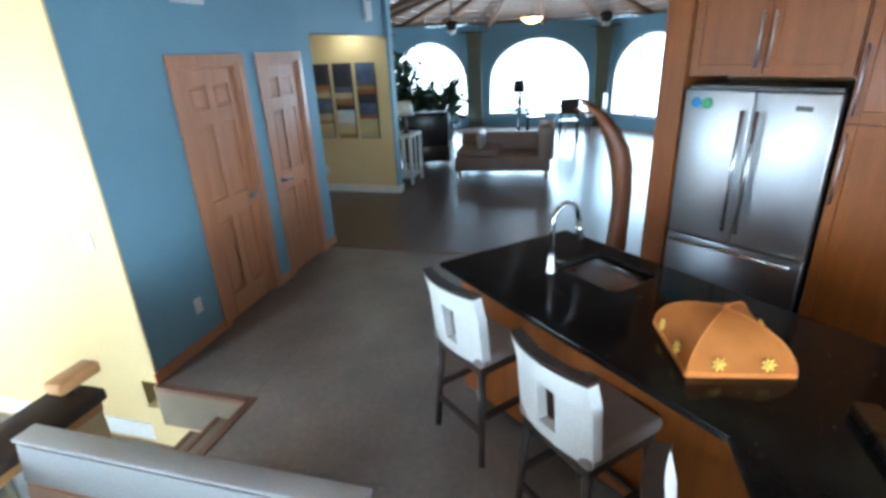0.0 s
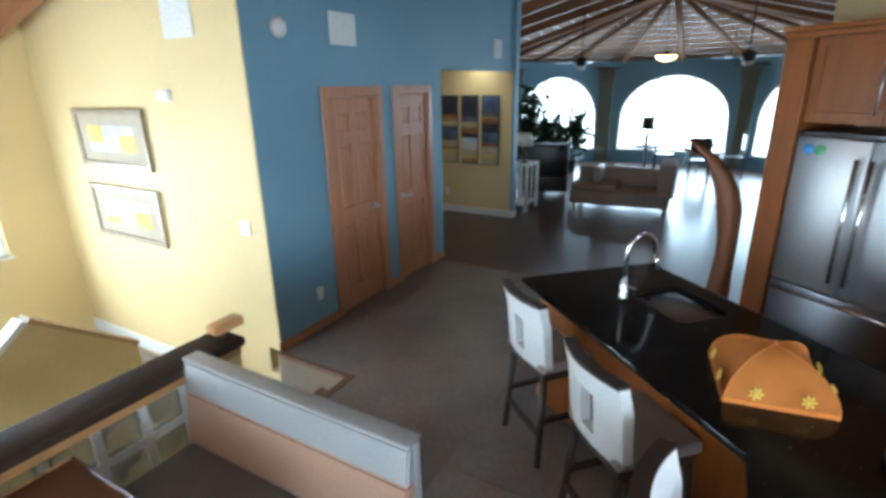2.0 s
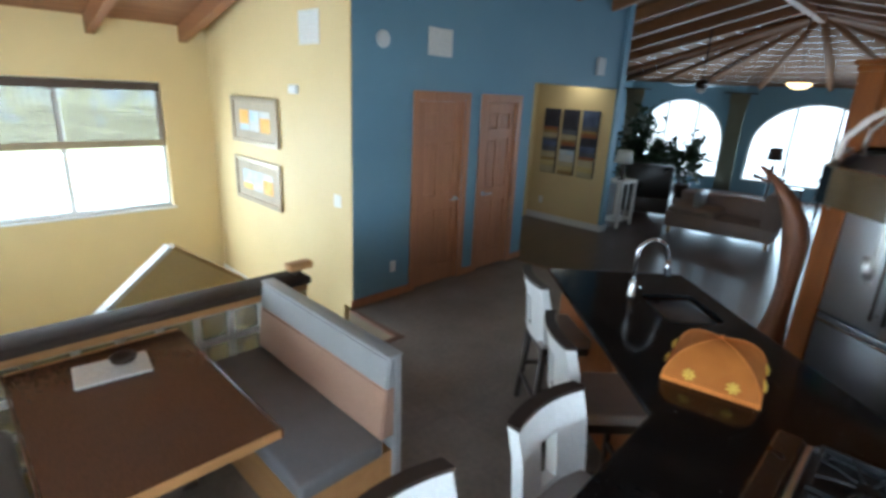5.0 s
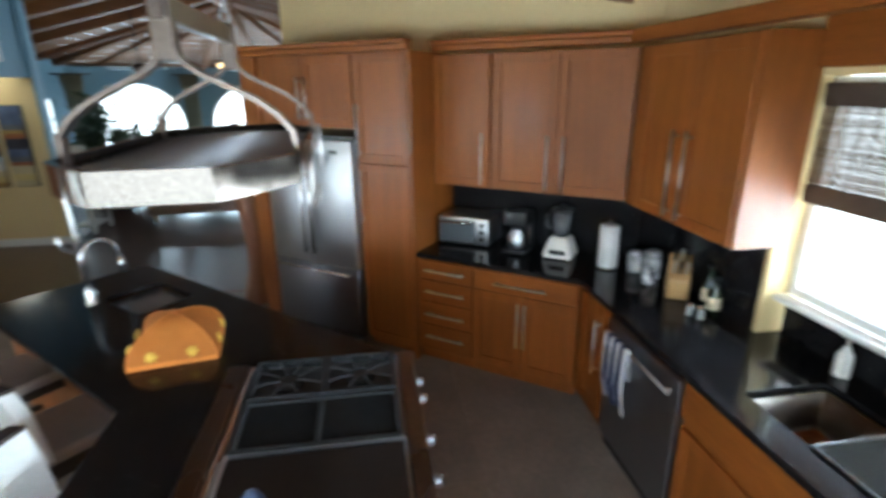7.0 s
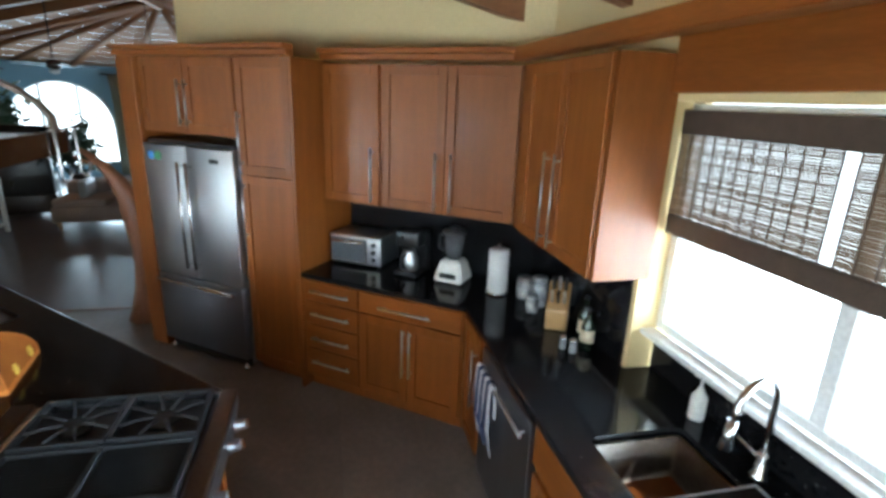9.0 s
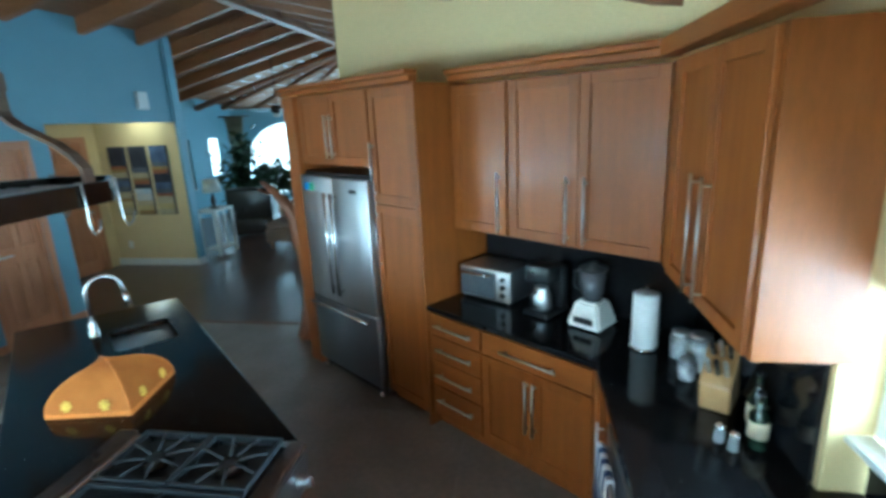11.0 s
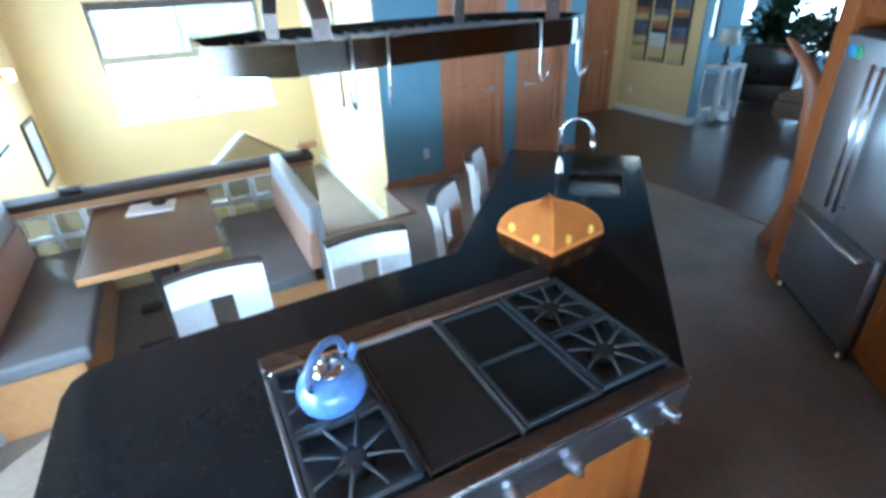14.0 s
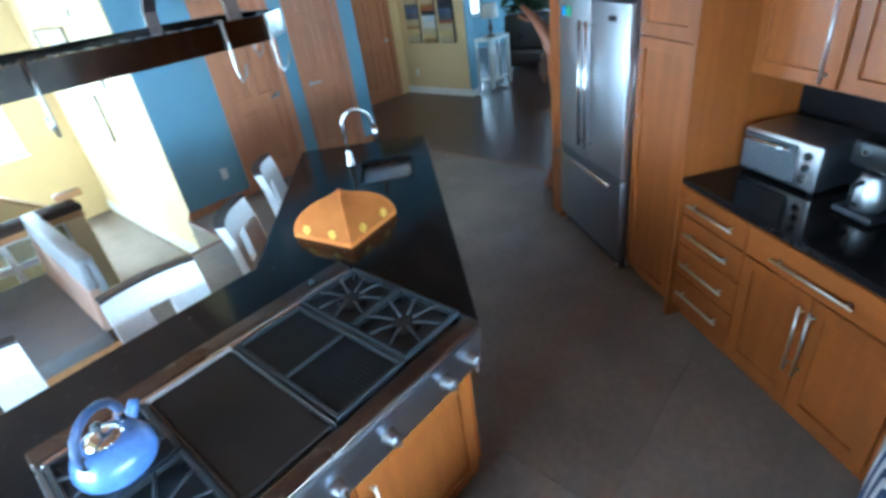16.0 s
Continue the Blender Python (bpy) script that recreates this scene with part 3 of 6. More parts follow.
def window_unit(name, label, m, w, h, mullions, material, deep=0.15, rails=()):
    """A framed window with panes, local x along the wall, y outwards."""
    t = thing(name, label, "window", m, kind="structure")
    fw = 0.045
    part("window_frame", boxes((0, fw, 0.05, 0.11, 0, h), (w - fw, w, 0.05, 0.11, 0, h), (fw, w - fw, 0.05, 0.11, 0, fw), (fw, w - fw, 0.05, 0.11, h - fw, h), bevel=0.004), material, t)
    edges = [fw] + sorted(mullions) + [w - fw]
    for x in mullions:
        part("mullion", boxes((x - 0.03, x + 0.03, 0.05, 0.11, fw, h - fw), bevel=0.004), material, t)
    for z in rails:
        part("muntin", boxes((fw, w - fw, 0.065, 0.095, z - 0.012, z + 0.012)), material, t)
    for a, b in zip(edges, edges[1:]):
        p = part("pane", boxes((a, b, 0.078, 0.084, fw, h - fw)), GLASS, t)
        p.visible_shadow = False
    part("window_sill", boxes((-0.03, w + 0.03, -0.03, 0.05, -0.025, 0), bevel=0.004), material, t)
    return t


window_unit("window_1", "wide white window with two panes over the stairs", pose(-1.90, 7.3, 0.54), 2.10, 1.52, [1.05], WHITE)
window_unit("window_2", "wide pale window with two panes over the sink", pose(0.10, -2.08, 1.125, 0, 0, 180), 2.40, 1.03, [0.83, 1.62], WHITE)
window_unit("window_3", "side window of the dining corner", pose(-2.8, -0.6, 0.85, 0, 0, 90), 1.85, 1.05, [0.92], WHITE)
window_unit("window_4", "narrow window on the stairwell end wall", pose(-2.8, 4.75, 0.75, 0, 0, 90), 1.1, 1.2, [], WHITE)


def blind(name, label, m, w, top, low, strips, foot=None, gap=0.0):
    """A woven bamboo roman shade: folded head, see-through slats, folded foot."""
    t = thing(name, label, "window blind", m)
    part("head_fold", boxes((0, w, 0.0, 0.035, top - 0.10, top), bevel=0.006), BAMBOODARK, t)
    part("foot_fold", boxes((0, w, 0.002, 0.03, low, low + 0.09), bevel=0.006), foot or BAMBOODARK, t)
    rows = []
    z = low + 0.095
    rng = random.Random(4)
    while z < top - 0.11:
        th = rng.uniform(0.005, 0.010)
        for a, b in strips:
            rows.append((a, b, 0.012, 0.016, z, z + th))
        z += th + rng.uniform(0.0015, 0.0038) + gap
    tagged(part("slats", boxes(*rows), BAMBOO, t), "thin woven bamboo slats", kind="stuff")
    for a, b in strips:
        n = max(2, int((b - a) / 0.06))
        for k in range(n + 1):
            x = a + (b - a) * k / n
            part("cord", boxes((x - 0.0014, x + 0.0014, 0.010, 0.018, low + 0.09, top - 0.10)), BAMBOODARK, t)
    return t


blind("bamboo_blind", "brown woven bamboo roman shade, half lowered", pose(0.085, -2.075, 0, 0, 0, 180), 2.36, 2.13, 1.60, [(0.0, 0.715), (0.765, 1.53), (1.58, 2.36)], gap=-0.0006)
# stair blind's foot fold: daylight shining through is put into a paler colour
blind("bamboo_blind", "brown woven bamboo roman shade over the stair window", pose(-1.885, 7.31, 0), 2.07, 2.05, 1.30, [(0.0, 1.0), (1.07, 2.07)], mat("backlit_bamboo_fold", (0.34, 0.27, 0.16), 0.6, second=(0.25, 0.19, 0.11), scale=25, fine=120, stretch=(0.3, 1, 6)), 0.0008)

# bay windows: arched frames with panes, curtains between them
for k in (1, 2, 3):
    (ax, ay), (bx, by) = BAY[k], BAY[k + 1]
    L = math.hypot(bx - ax, by - ay)
    t = thing("window_%d" % (k + 5), "wide arched white window of the bay", "window", pose(ax, ay, 0, 0, 0, math.degrees(math.atan2(by - ay, bx - ax))), kind="structure")
    x0, x1 = 0.28, L - 0.28
    w = (x1 - x0) / 2
    pts = [(x0 + 0.02, 0.09, 0.32), (x0 + 0.02, 0.09, 1.15)] + [(x0 + w - (w - 0.02) * math.cos(math.pi * j / 16), 0.09, 1.15 + 1.08 * math.sin(math.pi * j / 16)) for j in range(1, 16)] + [(x1 - 0.02, 0.09, 1.15), (x1 - 0.02, 0.09, 0.32)]
    part("window_frame", tube(pts, 0.035, 6, closed=True), WHITE, t)
    for f in (1 / 3, 2 / 3):
        x = x0 + (x1 - x0) * f
        part("mullion", boxes((x - 0.025, x + 0.025, 0.07, 0.11, 0.32, 2.15)), WHITE, t)
    bm = bmesh.new()
    bm.faces.new([bm.verts.new((x, 0.1, z)) for x, _, z in pts])
    p = part("pane", bm, GLASS, t)
    p.visible_shadow = False
window_unit("window_5", "gridded white window on the living room wall", pose(8.2 + 0.75 * 0.9487, 7.3 - 0.75 * 0.3162, 0.75, 0, 0, -18.43), 0.8, 1.15, [0.4], WHITE, rails=(0.4, 0.75))


def curtain(x, y, rz, w, z1):
    t = thing("curtain", "gathered sage green curtain beside an arched window", "curtain", pose(x, y, 0, 0, 0, rz), "bay curtains")
    bm = bmesh.new()
    n, rows = 40, 6
    grid = [[bm.verts.new(((k / n - 0.5) * w * (1 - 0.35 * math.sin(math.pi * (0.25 + 0.5 * r / rows)) * (1 if r < rows else 0.6)), 0.035 * math.sin(k / n * 2 * math.pi * 6), 0.03 + (z1 - 0.03) * r / rows)) for k in range(n + 1)] for r in range(rows + 1)]
    for a, b in zip(grid, grid[1:]):
        for k in range(n):
            bm.faces.new((a[k], a[k + 1], b[k + 1], b[k]))
    ob = part("drape", smooth(bm), CURTAIN, t)
    md = ob.modifiers.new("thickness", "SOLIDIFY")
    md.thickness = 0.006
    part("rod", tube([(-w * 0.7, 0, z1), (w * 0.7, 0, z1)], 0.014), BRONZE, t)


for px, py, rz in ((10.72, 6.2, -52), (12.35, 4.28, -70), (12.38, 1.05, -110), (10.85, -0.78, -125)):
    curtain(px, py, rz, 0.52, 2.42)

hl = thing("ceiling_light", "small round lit ceiling light in the hallway", "ceiling light", pose(5.4, 4.72, 2.449))
part("trim_ring", lathe([(0.10, -0.02), (0.11, -0.012), (0.11, 0.0)], 24), WHITE, hl)
part("lens", lathe([(0.06, -0.03), (0.09, -0.021), (0.09, -0.0205)], 24), glow("lit_lens", (1.0, 0.93, 0.8), 6.0), hl, "glowing round lens")

# ---- stairwell ----
stairs = thing("stairs", "carpeted steps going down with dark wooden nosings", "stairs", pose(0, 0, 0), kind="structure")
for k in range(3):
    z = -0.18 * (k + 1)
    y0 = 3.45 + 0.27 * k
    part("tread", boxes((-0.2, 0.76, y0, y0 + 0.27 if k < 2 else 7.3, z - 0.2, z)), BRICKY, stairs)
    part("nosing", boxes((-0.2, 0.76, y0 + 0.245, y0 + 0.285, z - 0.03, z + 0.006), bevel=0.006), NOSING, stairs) if k < 2 else None
part("floor_nosing", boxes((-0.2, 0.79, 3.40, 3.46, -0.03, 0.006), (0.735, 0.79, 3.46, 4.19, -0.03, 0.006), bevel=0.006), NOSING, stairs)
part("skirt_board", boxes((0.768, 0.784, 4.2, 7.3, -0.52, -0.38), bevel=0.003), WHITE, stairs, "white painted skirt board")
part("side_panel", boxes((0.745, 0.76, 3.46, 4.2, -0.33, -0.03), bevel=0.003), BRICKY, stairs)
for k in range(8):
    z = -0.54 - 0.18 * (k + 1)
    part("tread", boxes((-0.2 - 0.27 * (k + 1), -0.2 - 0.27 * k, 4.6, 7.3, z - 0.2, z)), BRICKY, stairs)
structure("floor_stairwell", boxes((-2.8, 0.8, 3.45, 7.3, -2.4, -2.2)), BRICKY, "carpeted floor at the foot of the stairs", "floor")
guard = thing("stair_guard", "low drywall stair guard with white sloped cap boards", "stair guard", pose(0, 0, 0), kind="structure")
for (xa, za), (xb, zb) in (((-1.62, -0.18), (-0.57, 0.69)), ((-0.57, 0.69), (0.05, 0.23))):
    n = Vector((-(zb - za), 0, xb - xa)).normalized()
    bm = bmesh.new()
    for y0, y1 in ((4.93, 5.05),):
        vs = [bm.verts.new((x, y, z)) for y in (y0, y1) for x, z in ((xa, -2.2), (xb, -2.2), (xb, zb), (xa, za))]
        for f in ((0, 1, 2, 3), (7, 6, 5, 4), (0, 4, 5, 1), (1, 5, 6, 2), (2, 6, 7, 3), (3, 7, 4, 0)):
            bm.faces.new([vs[j] for j in f])
    bmesh.ops.recalc_face_normals(bm, faces=bm.faces[:])
    part("guard_wall", bm, YELLOW, guard)
    bm = bmesh.new()
    vs = [bm.verts.new((x + n.x * h, y, z + n.z * h)) for y in (4.925, 5.055) for x, z, h in ((xa, za, 0.001), (xb, zb, 0.001), (xb, zb, 0.035), (xa, za, 0.035))]
    for f in ((0, 1, 2, 3), (7, 6, 5, 4), (0, 4, 5, 1), (1, 5, 6, 2), (2, 6, 7, 3), (3, 7, 4, 0)):
        bm.faces.new([vs[j] for j in f])
    bmesh.ops.recalc_face_normals(bm, faces=bm.faces[:])
    part("cap_board", bm, WHITE if xa < -1 else mat("tan_cap_wood", (0.50, 0.33, 0.15), 0.45, stretch=(0.6, 5, 5)), guard, "white painted cap board" if xa < -1 else "tan wooden cap board")

# half wall of glass blocks
half = thing("half_wall", "low glass block wall with dark wooden cap", "half wall", pose(0, 0, 0), kind="structure")
part("cap", boxes((-2.79, -0.20, 3.28, 3.50, 0.79, 0.84), bevel=0.008, seg=2), mat("brown_cap_wood", (0.052, 0.034, 0.025), 0.65, scale=4, fine=50, stretch=(0.6, 5, 5), spec=0.15), half, "dark wooden cap")
part("rail", boxes((-2.79, -0.21, 3.31, 3.47, 0.735, 0.79), bevel=0.003), LIGHTWOOD, half, "honey wooden rail under the cap")
part("post", boxes((-0.34, -0.21, 3.32, 3.46, 0.0, 0.735), bevel=0.004), YELLOW, half)
part("bracket", tube([(-0.27, 3.39, 0.84), (-0.25, 3.39, 0.86), (-0.22, 3.39, 0.872)], 0.022, 8, 0.018), BRONZE, half, "dark metal rail bracket")
part("rail_end", boxes((-0.32, -0.14, 3.345, 3.435, 0.872, 0.925), bevel=0.012, seg=2), LIGHTWOOD, half, "honey wooden rail end")
part("plinth", boxes((-2.79, -0.34, 3.33, 3.45, 0.0, 0.12)), YELLOW, half)
bm = boxes((-0.0815, 0.0815, -0.04, 0.04, -0.0815, 0.0815), bevel=0.016, seg=2)
blockmesh = bpy.data.meshes.new("glass_block")
bm.to_mesh(blockmesh)
bm.free()
blockmesh.materials.append(BLOCKGLASS)
for c in range(12):
    for r in range(3):
        b = new("glass_block", blockmesh)
        b.parent = half
        b.location = (-2.67 + 0.203 * c, 3.39, 0.225 + 0.203 * r)
mort = [(-2.79, -0.34, 3.352, 3.428, max(0.121, 0.1235 + 0.203 * r - 0.0185), 0.1235 + 0.203 * r + 0.0185) for r in range(4)] + [(-2.7715 + 0.203 * c - 0.018, -2.7715 + 0.203 * c + 0.018, 3.354, 3.426, 0.122, 0.734) for c in range(13)]
part("mortar", boxes(*mort), WHITE, half, "white mortar joints")

# ---- pictures ----
SWATCH = [mat("painted_%s" % n, c, 0.7, second=s, scale=7, mix=0.9) for n, c, s in (("orange", (0.72, 0.36, 0.07), (0.8, 0.5, 0.15)), ("sky", (0.42, 0.56, 0.68), (0.62, 0.66, 0.64)), ("cream", (0.62, 0.60, 0.54), (0.5, 0.55, 0.58)), ("night", (0.035, 0.035, 0.05), (0.02, 0.02, 0.03)), ("gold", (0.36, 0.23, 0.07), (0.24, 0.14, 0.04)), ("dusk", (0.10, 0.14, 0.24), (0.05, 0.07, 0.13)), ("sand", (0.50, 0.42, 0.25), (0.4, 0.32, 0.18)), ("rust", (0.32, 0.11, 0.035), (0.2, 0.07, 0.03)), ("straw", (0.56, 0.45, 0.20), (0.46, 0.34, 0.13)), ("slate", (0.12, 0.13, 0.15), (0.07, 0.08, 0.10)))]


def picture(z0, z1, order, label):
    t = thing("framed_picture", label, "picture", pose(0.785, 6.64, 0, 0, 0, -90), "stairwell pictures")
    w, f = 1.14, 0.055
    part("frame", boxes((0, f, -0.035, -0.001, z0, z1), (w - f, w, -0.035, -0.001, z0, z1), (f, w - f, -0.035, -0.001, z0, z0 + f), (f, w - f, -0.035, -0.001, z1 - f, z1), bevel=0.006), FRAMEGOLD, t)
    part("mount", boxes((f, w - f, -0.014, -0.003, z0 + f, z1 - f)), MATTE, t)
    for k in range(3):
        x = 0.2 + 0.255 * k
        a, b = order[k]
        mid = z0 + (z1 - z0) * (0.42 + 0.08 * k)
        part("upper_patch", boxes((x, x + 0.235, -0.017, -0.013, mid, z1 - 0.15)), SWATCH[a], t)
        part("lower_patch", boxes((x, x + 0.235, -0.017, -0.013, z0 + 0.15, mid)), SWATCH[b], t)


picture(1.42, 1.95, ((0, 1), (1, 2), (2, 0)), "pewter framed picture of orange and blue colour fields")
picture(0.72, 1.25, ((1, 0), (1, 2), (2, 0)), "pewter framed picture of pale blue colour fields")

BANDS = (
    ((3, 1.63), (7, 1.58), (4, 1.53), (6, 1.45), (9, 1.40), (5, 1.31), (9, 1.22), (6, 1.12), (4, 1.07), (8, 0.97), (6, 0.86)),
    ((3, 1.60), (9, 1.52), (6, 1.44), (4, 1.40), (7, 1.34), (3, 1.27), (1, 1.19), (2, 1.08), (6, 1.00), (8, 0.92), (4, 0.86)),
    ((5, 1.68), (9, 1.61), (4, 1.56), (7, 1.50), (3, 1.36), (5, 1.26), (9, 1.19), (7, 1.14), (6, 1.03), (8, 0.94), (6, 0.86)))
for k in range(3):
    y1 = 5.42 - 0.365 * k
    t = thing("canvas_panel", ("tall canvas with dark, gold and blue painted bands", "tall canvas with near-black top and pale lower band", "tall canvas with dusk blue and gold painted bands")[k], "painting", pose(5.70, y1, 0, 0, 0, -90), "hallway triptych")
    part("canvas", boxes((0, 0.30, -0.035, -0.001, 0.85, 1.93), bevel=0.003), SWATCH[3], t)
    hi = 1.925
    for c, lo in BANDS[k]:
        part("painted_band", boxes((0.005, 0.288, -0.038, -0.034, lo, hi - 0.001)), SWATCH[c], t)
        hi = lo


# ---- kitchen cabinets ----
def bar(parent, axis, a, b, fixed, y, r=0.006):
    """A steel bar handle standing off a front; axis x or z from a to b."""
    def p(v, yy):
        return (v, yy, fixed) if axis == "x" else (fixed, yy, v)
    bm = tube([p(a, y + 0.032), p(b, y + 0.032)], r, 8)
    for v in (a + 0.03, b - 0.03):
        tube([p(v, y), p(v, y + 0.032)], r * 0.8, 6, bm=bm)
    part("handle", bm, STEEL, parent, "brushed steel bar handle")


def front(parent, name, x0, x1, z0, z1, y, handle=None, rail=0.06, wood=None):
    """A shaker front: frame proud, panel set back; handle: axis, from, to, fixed."""
    g = 0.002
    x0, x1, z0, z1 = x0 + g, x1 - g, z0 + g, z1 - g
    wood = wood or CHERRY
    if z1 - z0 < 0.22:
        fr = part(name, boxes((x0, x1, y, y + 0.02, z0, z1), bevel=0.003), CHERRYH, parent)
    else:
        fr = part(name, boxes((x0, x0 + rail, y, y + 0.02, z0, z1), (x1 - rail, x1, y, y + 0.02, z0, z1), (x0 + rail, x1 - rail, y, y + 0.0197, z0, z0 + rail), (x0 + rail, x1 - rail, y, y + 0.0197, z1 - rail, z1), bevel=0.002), wood, parent)
        part("panel", boxes((x0 + rail, x1 - rail, y, y + 0.009, z0 + rail, z1 - rail)), wood, fr)
    if handle:
        bar(fr, *handle, y + 0.02)
    return fr


def cabinet(name, label, m, x0, x1, y0, z0, z1, fronts, kick=0.0):
    """A cabinet with its body behind y=0 and the given fronts."""
    c = thing(name, label, "cabinet", m)
    specs = [(x0, x1, y0, -0.001, z0 + kick, z1)]
    if kick:
        specs.append((x0, x1, y0, -0.06, z0, z0 + kick))
    part("body", boxes(*specs), CHERRY, c)
    for f in fronts:
        front(c, *f[:5], 0.0, f[5] if len(f) > 5 else None)
    return c


cabinet("drawer_cabinet", "cherry wood base cabinet with four drawers", DIAG, 0.80, 1.27, -0.60, 0, 0.88, [
    ("drawer", 0.80, 1.25, 0.72, 0.87, ("x", 0.86, 1.18, 0.80)), ("drawer", 0.80, 1.25, 0.54, 0.715, ("x", 0.86, 1.18, 0.63)),
    ("drawer", 0.80, 1.25, 0.345, 0.535, ("x", 0.86, 1.18, 0.44)), ("drawer", 0.80, 1.25, 0.12, 0.34, ("x", 0.86, 1.18, 0.25))], 0.1)
cabinet("base_cabinet", "cherry wood base cabinet with a wide drawer and two doors", DIAG, 0.02, 0.795, -0.60, 0, 0.88, [
    ("drawer", 0.03, 0.79, 0.72, 0.87, ("x", 0.24, 0.62, 0.79)), ("door", 0.03, 0.41, 0.12, 0.715, ("z", 0.33, 0.67, 0.385)), ("door", 0.41, 0.79, 0.12, 0.715, ("z", 0.33, 0.67, 0.435))], 0.1)
cabinet("pantry_cabinet", "tall cherry wood pantry with two stacked doors", DIAG, 1.30, 1.78, -0.61, 0, 2.36, [
    ("door", 1.31, 1.775, 1.58, 2.35, ("z", 1.62, 2.0, 1.745)), ("door", 1.31, 1.775, 0.10, 1.57, ("z", 1.10, 1.52, 1.745))], 0.08)
tagged(part("cabinet_panel", boxes((1.272, 1.298, -0.61, 0.035, 0, 2.36), bevel=0.002), CHERRY), "smooth cherry wood panel beside the counter", "cabinet panel").matrix_world = DIAG
cabinet("fridge_cabinet", "cherry wood cabinet with two doors above the fridge", DIAG, 1.785, 2.74, -0.61, 1.82, 2.36, [
    ("door", 1.79, 2.265, 1.83, 2.35, ("z", 1.88, 2.2, 2.23)), ("door", 2.265, 2.735, 1.83, 2.35, ("z", 1.88, 2.2, 2.30))])
tagged(part("cabinet_panel", boxes((2.745, 2.93, -0.61, 0.05, 0, 2.36), bevel=0.004), CHERRY), "thick cherry wood end panel beside the fridge", "cabinet panel").matrix_world = DIAG
UP = DIAG @ pose(0, -0.29, 0)
cabinet("wall_cabinet", "cherry wood wall cabinet with a single door", UP, 0.80, 1.27, -0.32, 1.40, 2.34, [("door", 0.81, 1.265, 1.405, 2.335, ("z", 1.43, 1.80, 0.86))])
cabinet("wall_cabinet", "cherry wood wall cabinet with a pair of doors", UP, -0.155, 0.795, -0.32, 1.40, 2.34, [("door", 0.32, 0.79, 1.405, 2.335, ("z", 1.43, 1.80, 0.375)), ("door", -0.15, 0.32, 1.405, 2.335, ("z", 1.43, 1.80, 0.265))])
WIN = pose(0.03, -1.72, 0)  # window wall, fronts towards the room
cabinet("wall_cabinet", "cherry wood corner wall cabinet beside the window", WIN, 0.0, 0.98, -0.278, 1.40, 2.34, [("door", 0.44, 0.86, 1.405, 2.335, ("z", 1.44, 1.90, 0.50)), ("door", 0.02, 0.44, 1.405, 2.335, ("z", 1.44, 1.90, 0.385))])
for m, a, b, yy in ((DIAG, 1.275, 2.94, 0.05), (UP, -0.17, 1.272, 0.025)):
    tr = structure("trim_crown", boxes((a, b, yy - 0.06, yy + 0.02, 2.36, 2.40), (a, b, yy - 0.06, yy + 0.05, 2.40, 2.435), bevel=0.006), CHERRYH, "cherry wood crown moulding on the cabinets", "trim")
    tr.matrix_world = m
structure("trim_valance", boxes((-2.79, 0.03, -1.999, -1.96, 2.19, 2.42), (-2.79, 1.05, -1.75, -1.66, 2.36, 2.435), (-2.79, 0.03, -1.96, -1.75, 2.40, 2.43), bevel=0.004), CHERRYH, "cherry wood valance over the kitchen window", "trim")

# counter runs round the corner, black granite
SY = -1.41
counter = tagged(part("worktop", prism([(1.671, -0.407), (2.19, -0.80), (1.28, -1.995), (0.095, -1.995), (0.095, -2.125), (-2.295, -2.125), (-2.295, -1.995), (-2.79, -1.995), (-2.79, SY), (0.915, SY)], 0.885, 0.92, bevel=0.004), GRANITE), "polished black granite kitchen worktop", "worktop")
cut(counter, boxes((-1.12, -0.36, -1.96, -1.56, 0.8, 1.0), bevel=0.03, seg=2))
bs = structure("trim_backsplash", boxes((-0.42, 1.27, -0.618, -0.60, 0.92, 1.40)), GRANITE, "black granite backsplash behind the appliances", "backsplash")
bs.matrix_world = DIAG
structure("trim_backsplash_2", boxes((0.13, 1.27, -1.998, -1.982, 0.92, 1.40), (-2.29, 0.09, -2.145, -2.127, 0.884, 1.098)), GRANITE, "black granite backsplash under the window", "backsplash")

BASE = pose(0, SY - 0.025, 0)
cabinet("corner_cabinet", "narrow cherry wood corner base cabinet", BASE, 0.52, 0.92, -0.6, 0, 0.88, [("door", 0.56, 0.90, 0.12, 0.87, ("z", 0.42, 0.78, 0.62))], 0.1)
cabinet("sink_cabinet", "cherry wood sink cabinet with two doors", BASE, -1.16, -0.20, -0.6, 0, 0.70, [("door", -0.68, -0.21, 0.12, 0.66, ("z", 0.3, 0.62, -0.63)), ("door", -1.15, -0.68, 0.12, 0.66, ("z", 0.3, 0.62, -0.73))], 0.1)
tagged(part("sink_apron", boxes((-1.16, -0.20, SY - 0.06, SY - 0.005, 0.702, 0.88), bevel=0.003), CHERRYH), "cherry wood false drawer front under the sink", "cabinet panel")
cabinet("base_cabinet", "cherry wood base cabinet with drawer and doors", BASE, -2.1, -1.165, -0.6, 0, 0.88, [("drawer", -2.09, -1.17, 0.72, 0.87, ("x", -1.85, -1.4, 0.79)), ("door", -1.63, -1.17, 0.12, 0.715, ("z", 0.33, 0.67, -1.58)), ("door", -2.09, -1.63, 0.12, 0.715, ("z", 0.33, 0.67, -1.68))], 0.1)

